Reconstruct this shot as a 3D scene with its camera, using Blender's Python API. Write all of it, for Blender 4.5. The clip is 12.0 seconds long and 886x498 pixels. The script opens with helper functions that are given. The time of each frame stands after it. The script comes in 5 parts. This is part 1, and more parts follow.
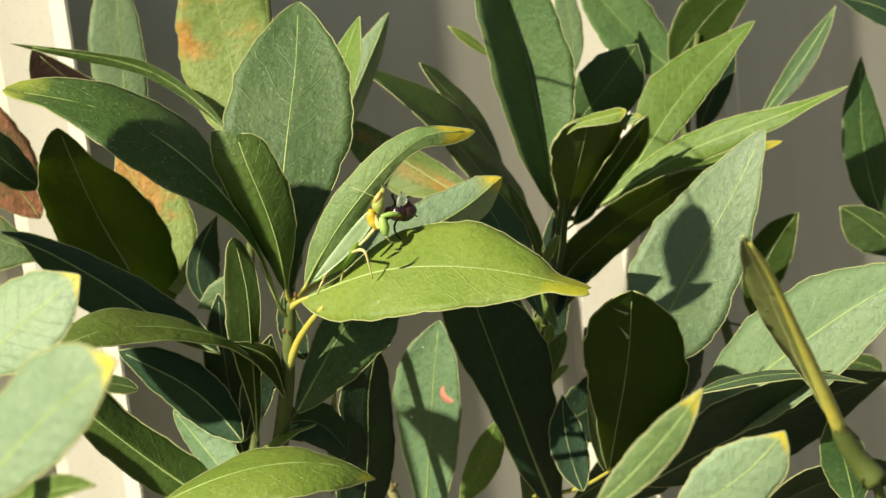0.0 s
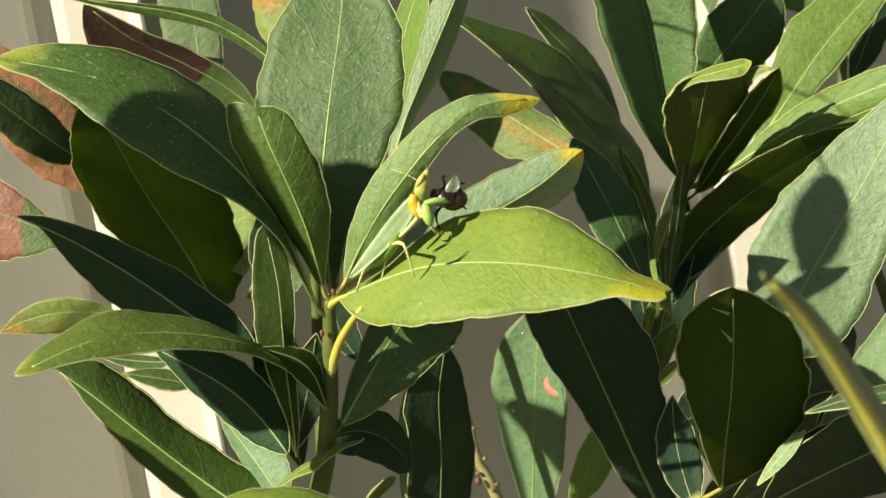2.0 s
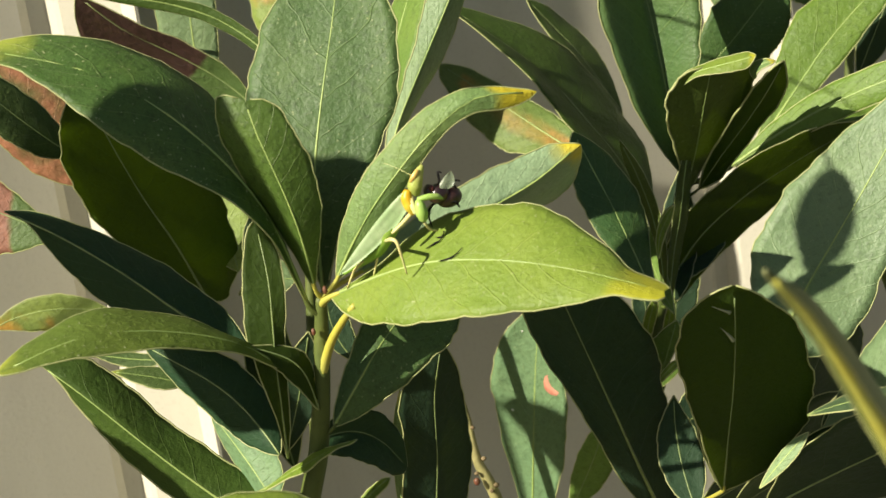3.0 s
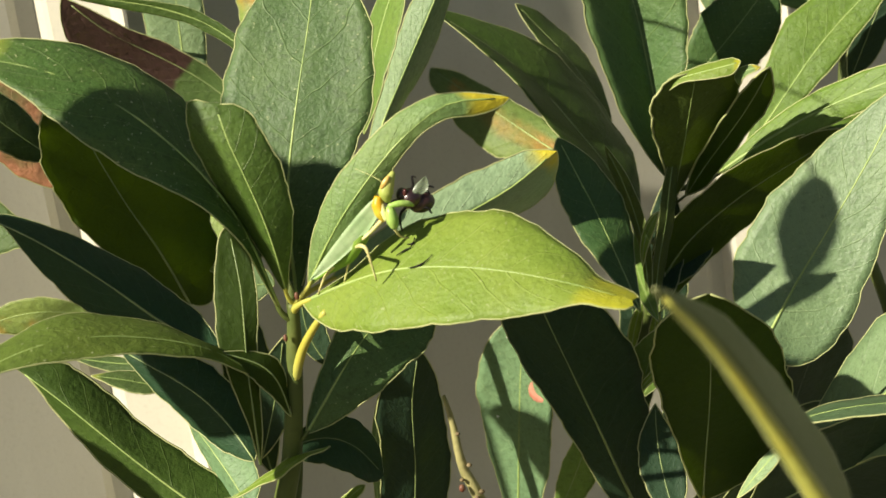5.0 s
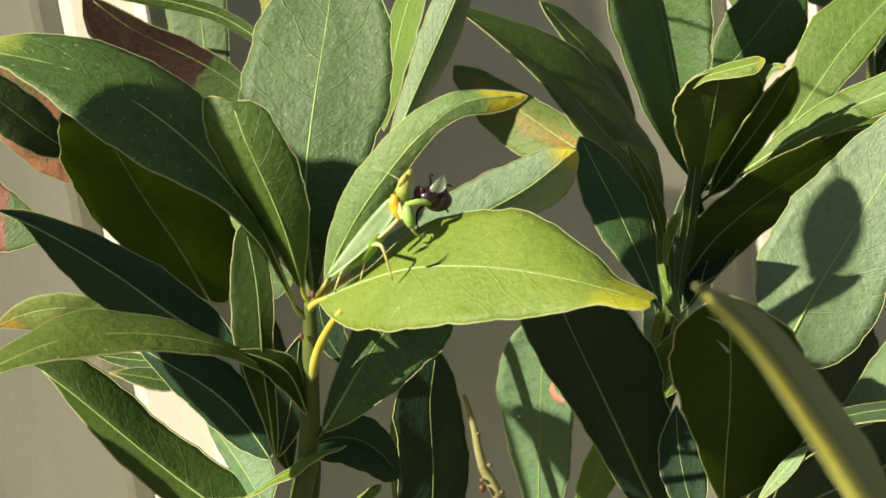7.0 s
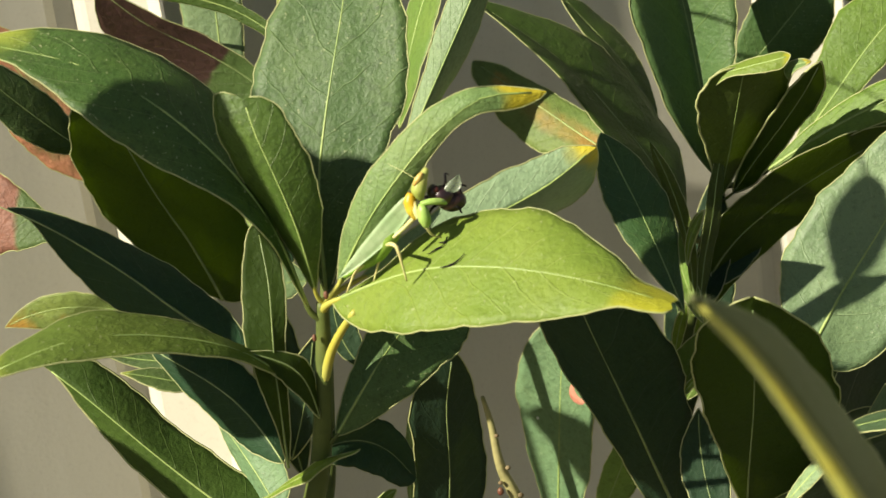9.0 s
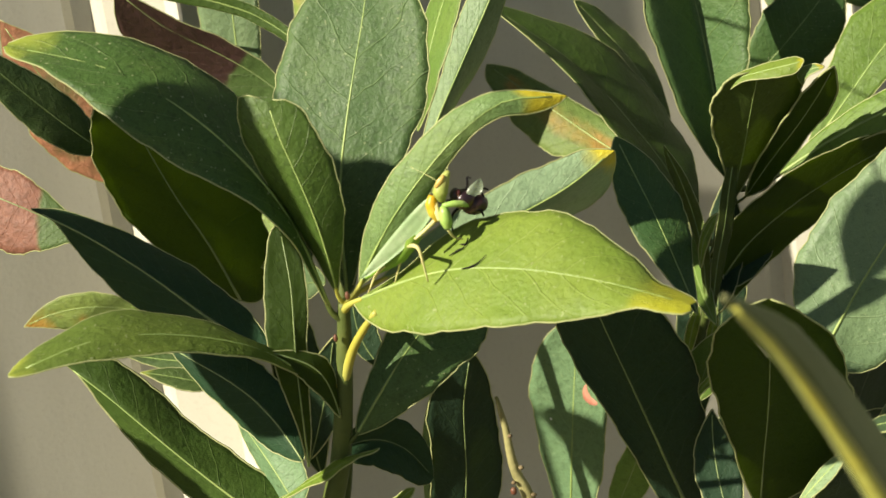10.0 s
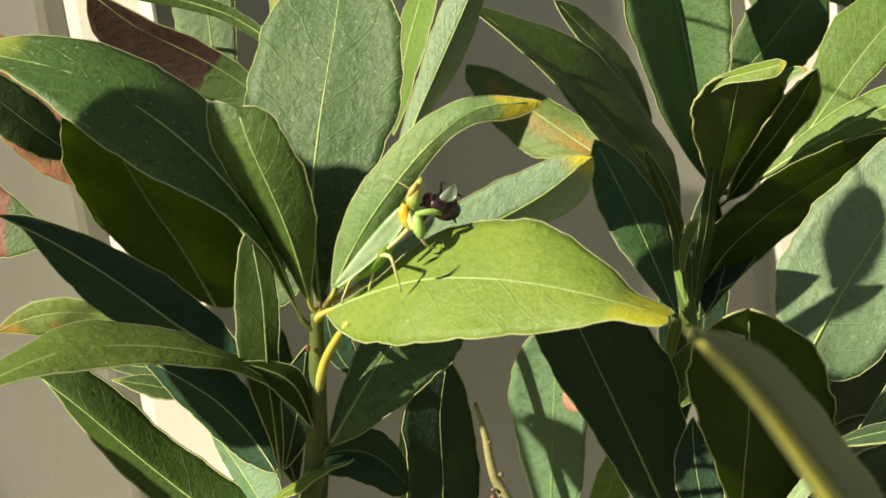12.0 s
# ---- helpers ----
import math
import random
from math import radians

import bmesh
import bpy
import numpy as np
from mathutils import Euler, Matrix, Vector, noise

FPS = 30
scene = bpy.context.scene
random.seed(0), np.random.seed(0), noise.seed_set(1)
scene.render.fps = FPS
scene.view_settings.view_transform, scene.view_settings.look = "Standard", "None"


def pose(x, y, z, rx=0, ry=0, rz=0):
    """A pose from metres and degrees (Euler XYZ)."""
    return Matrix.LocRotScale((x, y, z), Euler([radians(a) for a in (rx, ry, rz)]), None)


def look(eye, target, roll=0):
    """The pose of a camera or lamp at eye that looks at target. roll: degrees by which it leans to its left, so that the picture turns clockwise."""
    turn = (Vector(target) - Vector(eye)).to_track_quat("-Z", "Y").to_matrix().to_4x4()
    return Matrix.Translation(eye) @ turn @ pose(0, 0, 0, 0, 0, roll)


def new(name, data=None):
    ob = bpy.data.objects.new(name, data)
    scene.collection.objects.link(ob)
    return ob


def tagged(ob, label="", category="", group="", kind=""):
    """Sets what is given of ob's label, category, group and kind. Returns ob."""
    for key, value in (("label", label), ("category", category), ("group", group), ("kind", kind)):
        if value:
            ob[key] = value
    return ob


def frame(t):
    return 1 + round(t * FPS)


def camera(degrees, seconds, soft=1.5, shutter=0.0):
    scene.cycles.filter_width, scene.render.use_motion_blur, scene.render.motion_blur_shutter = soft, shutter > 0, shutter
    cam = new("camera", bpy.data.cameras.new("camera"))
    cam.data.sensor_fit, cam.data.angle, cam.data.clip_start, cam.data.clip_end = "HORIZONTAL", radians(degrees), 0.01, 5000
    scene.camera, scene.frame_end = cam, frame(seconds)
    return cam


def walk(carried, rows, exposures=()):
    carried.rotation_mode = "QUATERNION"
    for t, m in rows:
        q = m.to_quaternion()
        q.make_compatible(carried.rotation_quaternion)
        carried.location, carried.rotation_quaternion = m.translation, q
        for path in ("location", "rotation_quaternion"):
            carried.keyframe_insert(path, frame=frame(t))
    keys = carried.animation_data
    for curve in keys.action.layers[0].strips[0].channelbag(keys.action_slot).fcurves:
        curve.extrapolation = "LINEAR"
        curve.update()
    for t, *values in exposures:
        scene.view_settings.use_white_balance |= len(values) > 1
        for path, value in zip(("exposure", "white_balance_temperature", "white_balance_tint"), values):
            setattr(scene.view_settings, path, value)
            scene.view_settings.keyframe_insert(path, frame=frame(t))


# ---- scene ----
cam = camera(30.0, 12.0)
PATH = [
    (0, (0.01002, -0.53514, 1.14049), (0.08760, 0.43487, 0.91016), -6.083),
    (0.5, (0.04252, -0.51313, 1.14031), (0.05890, 0.45749, 0.90025), -6.963),
    (1, (0.05893, -0.49410, 1.13588), (0.03515, 0.47491, 0.89000), -7.645),
    (1.5, (0.06652, -0.46821, 1.13602), (0.01627, 0.49765, 0.88187), -8.042),
    (2, (0.06476, -0.45213, 1.13374), (0.00092, 0.51179, 0.87534), -8.320),
    (2.5, (0.06620, -0.44616, 1.12953), (-0.00229, 0.51680, 0.86873), -8.185),
    (3, (0.06859, -0.44098, 1.13088), (-0.00196, 0.52183, 0.87007), -8.325),
    (3.5, (0.07370, -0.44444, 1.13344), (0.00308, 0.51818, 0.87194), -8.293),
    (5.5, (0.08339, -0.43343, 1.12697), (-0.00590, 0.52893, 0.87028), -8.200),
    (6, (0.08440, -0.43045, 1.12512), (-0.00892, 0.53166, 0.86893), -8.176),
    (6.5, (0.08546, -0.42958, 1.12637), (-0.01399, 0.53157, 0.86886), -7.958),
    (7, (0.08615, -0.43313, 1.12826), (-0.01786, 0.52777, 0.87164), -8.083),
    (9, (0.08686, -0.42218, 1.12644), (-0.03100, 0.53687, 0.86887), -8.218),
    (9.5, (0.08503, -0.42342, 1.12727), (-0.03440, 0.53580, 0.87109), -8.144),
    (10, (0.08218, -0.42840, 1.12856), (-0.03552, 0.53101, 0.87230), -8.019),
    (10.5, (0.08237, -0.43029, 1.12750), (-0.03453, 0.52923, 0.87130), -7.917),
    (11, (0.08085, -0.42967, 1.13053), (-0.03166, 0.52983, 0.87228), -7.898),
    (11.5, (0.08068, -0.42415, 1.13033), (-0.03112, 0.53473, 0.86946), -7.867),
    (12, (0.08573, -0.41866, 1.13002), (-0.02635, 0.53994, 0.86824), -7.966),
]
walk(cam, [(t, look(eye, target, roll)) for t, eye, target, roll in PATH],
     [(0, 0.78, 7250, 7), (0.5, 0.80, 7250, 7), (1, 0.85, 7250, 7), (1.5, 0.89, 7250, 7), (2, 0.92, 7250, 7), (12, 0.93, 7250, 7)])
cam.data.dof.use_dof = True
cam.data.dof.focus_distance = 0.51
cam.data.dof.aperture_fstop = 32.0

Quaternion = type(Matrix().to_quaternion())

# ---- light: clear sky, high sun from the left ----
SUN_WAY = Vector((-0.655, -0.497, 0.575)).normalized()      # towards the sun
world = bpy.data.worlds.new("sky")
scene.world = world
world.use_nodes = True
wn = world.node_tree.nodes
sky = wn.new("ShaderNodeTexSky")
sky.sky_type = "NISHITA"
sky.sun_disc = False
sky.sun_elevation = math.asin(SUN_WAY.z)
sky.sun_rotation = math.atan2(SUN_WAY.x, SUN_WAY.y)
wn["Background"].inputs["Strength"].default_value = 0.042
world.node_tree.links.new(sky.outputs[0], wn["Background"].inputs["Color"])
sun_data = bpy.data.lights.new("sun", "SUN")
sun_data.energy = 5.0
sun_data.angle = radians(0.53)
sun_data.color = (1.0, 0.95, 0.86)
sun = new("sun", sun_data)
sun.matrix_world = look(SUN_WAY * 20, (0, 0, 0))


# ---- materials ----
def links(mat):
    mat.use_nodes = True
    nodes = mat.node_tree.nodes
    return nodes, mat.node_tree.links, nodes["Principled BSDF"]


def node(nodes, kind, **values):
    n = nodes.new(kind)
    for key, value in values.items():
        n.inputs[key].default_value = value
    return n


def math_node(nodes, lk, op, a, b=None):
    n = nodes.new("ShaderNodeMath")
    n.operation = op
    for i, v in enumerate((a, b)):
        if v is None:
            continue
        if isinstance(v, (int, float)):
            n.inputs[i].default_value = v
        else:
            lk.new(v, n.inputs[i])
    return n.outputs[0]


def ramp(nodes, lk, fac, lo, hi, smooth=True):
    n = nodes.new("ShaderNodeMapRange")
    n.interpolation_type = "SMOOTHSTEP" if smooth else "LINEAR"
    n.inputs["From Min"].default_value = lo
    n.inputs["From Max"].default_value = hi
    lk.new(fac, n.inputs["Value"])
    return n.outputs["Result"]


def mix_colour(nodes, lk, fac, a, b, blend="MIX"):
    n = nodes.new("ShaderNodeMix")
    n.data_type = "RGBA"
    n.blend_type = blend
    for sock, v in ((n.inputs[0], fac), (n.inputs[6], a), (n.inputs[7], b)):
        if isinstance(v, (int, float)):
            sock.default_value = v
        elif isinstance(v, tuple):
            sock.default_value = (*v, 1.0)
        else:
            lk.new(v, sock)
    return n.outputs[2]


def noise_node(nodes, lk, coord, scale, detail=4.0, rough=0.55):
    n = node(nodes, "ShaderNodeTexNoise", Scale=scale, Detail=detail, Roughness=rough)
    lk.new(coord, n.inputs["Vector"])
    return n.outputs["Fac"]


def leaf_material(name, base, vein, light=(0.2, 0.24, 0.06), tip=None, tip_from=0.9, blotch=None, blotch_span=(0.55, 0.7),
                  along=None, core=None, rough=0.5, gloss=0.38, through_light=0.3, speckle=0.25, mottle=1.0):
    """A leaf's skin. base: body colour; vein: net of side veins; tip: colour of the ageing tip; blotch: dead patches,
    along: the stretch of the leaf's length (from, to) that they take."""
    mat = bpy.data.materials.new(name)
    nodes, lk, bsdf = links(mat)
    uv = nodes.new("ShaderNodeUVMap").outputs["UV"]
    sep = nodes.new("ShaderNodeSeparateXYZ")
    lk.new(uv, sep.inputs[0])
    coord = nodes.new("ShaderNodeTexCoord").outputs["Object"]
    across = math_node(nodes, lk, "ABSOLUTE", math_node(nodes, lk, "SUBTRACT", sep.outputs["X"], 0.5))
    wobble = noise_node(nodes, lk, coord, 60.0, 2.0)
    phase = math_node(nodes, lk, "ADD", math_node(nodes, lk, "MULTIPLY", sep.outputs["Y"], 9.0),
                      math_node(nodes, lk, "MULTIPLY", across, -3.6))
    phase = math_node(nodes, lk, "ADD", phase, math_node(nodes, lk, "MULTIPLY", wobble, 0.8))
    line = math_node(nodes, lk, "PINGPONG", phase, 0.5)
    veins = ramp(nodes, lk, line, 0.035, 0.0)
    big = noise_node(nodes, lk, coord, 45.0, 3.0)
    fine = noise_node(nodes, lk, coord, 420.0, 5.0, 0.65)
    grain = noise_node(nodes, lk, coord, 1100.0, 3.0, 0.7)
    dots = noise_node(nodes, lk, coord, 900.0, 2.0, 0.5)
    info = nodes.new("ShaderNodeObjectInfo").outputs["Random"]
    col = mix_colour(nodes, lk, math_node(nodes, lk, "MULTIPLY", ramp(nodes, lk, big, 0.35, 0.7), 0.45), base, light)
    shade = math_node(nodes, lk, "ADD", math_node(nodes, lk, "MULTIPLY", info, 0.3), 0.85)
    hsv = node(nodes, "ShaderNodeHueSaturation", Saturation=1.0)
    lk.new(shade, hsv.inputs["Value"])
    lk.new(col, hsv.inputs["Color"])
    col = hsv.outputs["Color"]
    dark = tuple(c * 0.48 for c in base)
    col = mix_colour(nodes, lk, math_node(nodes, lk, "MULTIPLY", ramp(nodes, lk, fine, 0.48, 0.72), 0.6 * mottle), col, dark)
    col = mix_colour(nodes, lk, math_node(nodes, lk, "MULTIPLY", ramp(nodes, lk, grain, 0.5, 0.68), 0.4 * mottle), col, dark)
    col = mix_colour(nodes, lk, math_node(nodes, lk, "MULTIPLY", veins, 0.17), col, vein)
    col = mix_colour(nodes, lk, math_node(nodes, lk, "MULTIPLY", ramp(nodes, lk, dots, 0.66, 0.74), speckle), col, (0.45, 0.48, 0.25))
    if tip:
        v = math_node(nodes, lk, "ADD", sep.outputs["Y"], math_node(nodes, lk, "MULTIPLY", math_node(nodes, lk, "SUBTRACT", big, 0.5), 0.25))
        v = math_node(nodes, lk, "ADD", v, math_node(nodes, lk, "MULTIPLY", across, 0.10))
        col = mix_colour(nodes, lk, ramp(nodes, lk, v, tip_from, tip_from + 0.09), col, tip)
    if blotch:
        patch = noise_node(nodes, lk, coord, 22.0, 4.0, 0.6)
        fac = ramp(nodes, lk, patch, *blotch_span)
        if along:
            v = math_node(nodes, lk, "ADD", sep.outputs["Y"], math_node(nodes, lk, "MULTIPLY", math_node(nodes, lk, "SUBTRACT", big, 0.5), 0.3))
            inside = math_node(nodes, lk, "MULTIPLY", ramp(nodes, lk, v, along[0] - 0.02, along[0] + 0.03), ramp(nodes, lk, v, along[1] + 0.02, along[1] - 0.03))
            fac = math_node(nodes, lk, "MULTIPLY", fac, inside)
        if core:
            fac = math_node(nodes, lk, "MULTIPLY", fac, ramp(nodes, lk, math_node(nodes, lk, "ADD", across, math_node(nodes, lk, "MULTIPLY", big, 0.2)), core + 0.2, core))
        col = mix_colour(nodes, lk, fac, col, mix_colour(nodes, lk, ramp(nodes, lk, fine, 0.35, 0.65), blotch, tuple(c * 0.7 for c in blotch)))
    lk.new(col, bsdf.inputs["Base Color"])
    rr = math_node(nodes, lk, "ADD", math_node(nodes, lk, "MULTIPLY", big, 0.22), rough - 0.1)
    lk.new(rr, bsdf.inputs["Roughness"])
    bsdf.inputs["Specular IOR Level"].default_value = gloss
    lump = math_node(nodes, lk, "MULTIPLY", noise_node(nodes, lk, coord, 130.0, 2.0), 0.9)
    relief = math_node(nodes, lk, "ADD", math_node(nodes, lk, "ADD", lump, math_node(nodes, lk, "MULTIPLY", veins, -0.15)),
                       math_node(nodes, lk, "ADD", math_node(nodes, lk, "MULTIPLY", fine, 0.55), math_node(nodes, lk, "MULTIPLY", dots, 0.25)))
    bump = node(nodes, "ShaderNodeBump", Strength=0.65, Distance=0.0011)
    lk.new(relief, bump.inputs["Height"])
    lk.new(bump.outputs[0], bsdf.inputs["Normal"])
    glow = nodes.new("ShaderNodeBsdfTranslucent")
    lk.new(mix_colour(nodes, lk, 0.55, col, (0.35, 0.45, 0.04)), glow.inputs["Color"])
    lk.new(bump.outputs[0], glow.inputs["Normal"])
    mixer = node(nodes, "ShaderNodeMixShader", Fac=through_light)
    lk.new(bsdf.outputs[0], mixer.inputs[1])
    lk.new(glow.outputs[0], mixer.inputs[2])
    lk.new(mixer.outputs[0], nodes["Material Output"].inputs["Surface"])
    return mat


def plain_material(name, base, other, rough=0.5, scale=200.0, bump_depth=0.0004, gloss=0.4, metal=0.0, through_light=0.0):
    mat = bpy.data.materials.new(name)
    nodes, lk, bsdf = links(mat)
    coord = nodes.new("ShaderNodeTexCoord").outputs["Object"]
    big = noise_node(nodes, lk, coord, scale * 0.2, 3.0)
    fine = noise_node(nodes, lk, coord, scale, 5.0, 0.6)
    col = mix_colour(nodes, lk, ramp(nodes, lk, big, 0.35, 0.65), base, other)
    col = mix_colour(nodes, lk, math_node(nodes, lk, "MULTIPLY", ramp(nodes, lk, fine, 0.5, 0.75), 0.45), col, tuple(c * 0.6 for c in base))
    lk.new(col, bsdf.inputs["Base Color"])
    bsdf.inputs["Roughness"].default_value = rough
    bsdf.inputs["Specular IOR Level"].default_value = gloss
    bsdf.inputs["Metallic"].default_value = metal
    bump = node(nodes, "ShaderNodeBump", Strength=0.5, Distance=bump_depth)
    lk.new(fine, bump.inputs["Height"])
    lk.new(bump.outputs[0], bsdf.inputs["Normal"])
    if through_light:
        glow = nodes.new("ShaderNodeBsdfTranslucent")
        lk.new(col, glow.inputs["Color"])
        mixer = node(nodes, "ShaderNodeMixShader", Fac=through_light)
        lk.new(bsdf.outputs[0], mixer.inputs[1])
        lk.new(glow.outputs[0], mixer.inputs[2])
        lk.new(mixer.outputs[0], nodes["Material Output"].inputs["Surface"])
    return mat


YELLOW = (0.56, 0.47, 0.04)
VEIN = (0.30, 0.36, 0.12)
# kind: (upper skin, under skin)
UNDER = leaf_material("leaf_underside", (0.085, 0.15, 0.07), (0.2, 0.26, 0.12), (0.12, 0.19, 0.09), rough=0.55, gloss=0.3)
GLOW_UPPER = leaf_material("leaf_thin_green", (0.12, 0.18, 0.03), VEIN, (0.16, 0.22, 0.04), through_light=0.55)
SKINS = {
    "green": (leaf_material("leaf_green", (0.05, 0.115, 0.035), VEIN, (0.09, 0.16, 0.04)), UNDER),
    "green_dull": (leaf_material("leaf_dull_green", (0.055, 0.10, 0.03), VEIN, (0.10, 0.15, 0.04), rough=0.55, gloss=0.3, tip=(0.3, 0.34, 0.05), tip_from=0.93), UNDER),
    "mid_green": (leaf_material("leaf_mid_green", (0.078, 0.145, 0.026), VEIN, (0.115, 0.19, 0.032), mottle=1.3), UNDER),
    "fresh": (leaf_material("leaf_fresh_green", (0.112, 0.20, 0.030), (0.3, 0.38, 0.1), (0.155, 0.25, 0.036), through_light=0.3), UNDER),
    "fresh_tip": (leaf_material("leaf_fresh_green_yellow_tip", (0.112, 0.20, 0.030), (0.3, 0.38, 0.1), (0.155, 0.25, 0.036), tip=YELLOW, tip_from=0.9, through_light=0.3), UNDER),
    "matte": (leaf_material("leaf_matte_green", (0.13, 0.20, 0.036), VEIN, (0.18, 0.24, 0.042), rough=0.65, gloss=0.25, tip=(0.40, 0.44, 0.07), tip_from=0.93, speckle=0.6), UNDER),
    # this kind is the green darkened, with the leaves' shade put into its colour
    "deep_shade": (leaf_material("leaf_shaded_green", (0.028, 0.076, 0.036), (0.12, 0.18, 0.08), (0.042, 0.092, 0.038), gloss=0.22, rough=0.55, speckle=0.08),
             leaf_material("leaf_shaded_underside", (0.029, 0.063, 0.034), (0.12, 0.17, 0.09), (0.038, 0.074, 0.036), rough=0.55, gloss=0.25, speckle=0.08)),
    # a lower green that holds the dimness of unlit leaves in its colour
    "dim": (leaf_material("leaf_dim_green", (0.050, 0.095, 0.018), (0.15, 0.19, 0.045), (0.07, 0.115, 0.022), gloss=0.22, rough=0.55, speckle=0.1), UNDER),
    "deep_tip": (leaf_material("leaf_deep_green_pale_tip", (0.06, 0.125, 0.03), VEIN, (0.11, 0.175, 0.035), tip=(0.32, 0.38, 0.06), tip_from=0.93, speckle=0.9, mottle=1.4), UNDER),
    # next two kinds: a shaded and a sunlit copy of one olive underside
    "olive": (GLOW_UPPER, leaf_material("leaf_olive_underside", (0.046, 0.086, 0.015), (0.075, 0.12, 0.025), (0.060, 0.104, 0.018), rough=0.6, gloss=0.2, through_light=0.5, speckle=0.05)),
    "olive_lit": (GLOW_UPPER, leaf_material("leaf_olive_lit_underside", (0.08, 0.12, 0.025), (0.24, 0.28, 0.07), (0.12, 0.16, 0.03), rough=0.5, through_light=0.4)),
    "grey": (UNDER, leaf_material("leaf_grey_green_underside", (0.08, 0.15, 0.05), (0.24, 0.31, 0.13), (0.125, 0.20, 0.06), rough=0.5, gloss=0.35, through_light=0.2, mottle=1.35, speckle=0.5)),
    "grey_pale": (UNDER, leaf_material("leaf_pale_grey_underside", (0.15, 0.235, 0.112), (0.32, 0.4, 0.2), (0.195, 0.29, 0.13), rough=0.5, gloss=0.5, through_light=0.2)),
    "grey_green": (leaf_material("leaf_grey_green", (0.095, 0.18, 0.062), VEIN, (0.135, 0.22, 0.07), rough=0.45), leaf_material("leaf_grey_green_back", (0.15, 0.26, 0.13), (0.34, 0.42, 0.19), (0.19, 0.30, 0.14), rough=0.5)),
    "pale": (leaf_material("leaf_pale_green", (0.19, 0.29, 0.14), (0.38, 0.45, 0.22), (0.24, 0.34, 0.15), rough=0.5),) * 2,
    "pale_tip": (leaf_material("leaf_pale_green_yellow_tip", (0.20, 0.295, 0.165), (0.38, 0.45, 0.24), (0.25, 0.335, 0.17), tip=YELLOW, tip_from=0.88, rough=0.5, mottle=0.6, through_light=0.14), UNDER),
    "young": (leaf_material("leaf_young", (0.15, 0.26, 0.055), (0.36, 0.44, 0.12), (0.21, 0.31, 0.06), through_light=0.35),) * 2,
    "young_tip": (leaf_material("leaf_young_yellow_tip", (0.18, 0.29, 0.10), (0.36, 0.44, 0.16), (0.24, 0.33, 0.10), tip=YELLOW, tip_from=0.82, through_light=0.35),) * 2,
    "bright": (leaf_material("leaf_bright_green", (0.17, 0.28, 0.035), (0.38, 0.44, 0.10), (0.24, 0.33, 0.04), through_light=0.32), UNDER),
    "bright_tip": (leaf_material("leaf_bright_green_yellow_tip", (0.160, 0.240, 0.036), (0.38, 0.42, 0.12), (0.225, 0.290, 0.046), tip=(0.40, 0.40, 0.032), tip_from=0.88, through_light=0.32, mottle=0.5, speckle=0.5), UNDER),
    "yelorange": (leaf_material("leaf_green_orange_patch", (0.20, 0.28, 0.07), VEIN, (0.26, 0.32, 0.07), blotch=(0.5, 0.26, 0.05), blotch_span=(0.5, 0.62), along=(0.45, 1.1), rough=0.5),) * 2,
    "orangeleaf": (leaf_material("leaf_orange_middle", (0.13, 0.20, 0.05), VEIN, (0.2, 0.25, 0.06), blotch=(0.48, 0.25, 0.06), blotch_span=(0.3, 0.55), along=(0.15, 0.85), core=0.2, rough=0.55),) * 2,
    "redbrown": (leaf_material("leaf_red_brown", (0.10, 0.17, 0.05), VEIN, (0.14, 0.2, 0.06), blotch=(0.30, 0.13, 0.085), blotch_span=(0.1, 0.2), along=(0.36, 1.2), rough=0.55),
                 leaf_material("leaf_red_brown_underside", (0.10, 0.17, 0.05), VEIN, (0.14, 0.2, 0.06), blotch=(0.07, 0.034, 0.03), blotch_span=(0.1, 0.2), along=(0.36, 1.2), rough=0.55)),
    "redgreen": (leaf_material("leaf_green_red_patches", (0.09, 0.16, 0.05), VEIN, (0.14, 0.2, 0.06), blotch=(0.50, 0.22, 0.12), blotch_span=(0.34, 0.46), rough=0.55),) * 2,
    "near": (leaf_material("leaf_dull_olive", (0.15, 0.18, 0.05), VEIN, (0.19, 0.215, 0.06), rough=0.6, gloss=0.2, through_light=0.06, mottle=0.3),) * 2,
}
MARGIN = plain_material("leaf_margin", (0.46, 0.50, 0.22), (0.54, 0.56, 0.27), 0.5, 600, 0.0002, through_light=0.4)
RIB = plain_material("leaf_midrib", (0.22, 0.31, 0.09), (0.28, 0.36, 0.11), 0.45, 400, 0.0002)
# copy of the midrib with shade put into its colour, for the dark leaves
RIB_SHADED = plain_material("leaf_midrib_shaded", (0.16, 0.22, 0.08), (0.22, 0.28, 0.10), 0.45, 400, 0.0002)
STALK = plain_material("yellow_stalk", (0.42, 0.38, 0.06), (0.36, 0.36, 0.08), 0.45, 400, 0.0003)
STEM = plain_material("green_stem", (0.065, 0.092, 0.018), (0.095, 0.12, 0.026), 0.6, 300, 0.0006)
BARK = plain_material("brown_twig", (0.14, 0.10, 0.05), (0.22, 0.17, 0.09), 0.7, 300, 0.001)
BUD = plain_material("red_bud", (0.16, 0.035, 0.025), (0.12, 0.06, 0.03), 0.5, 400, 0.0004)


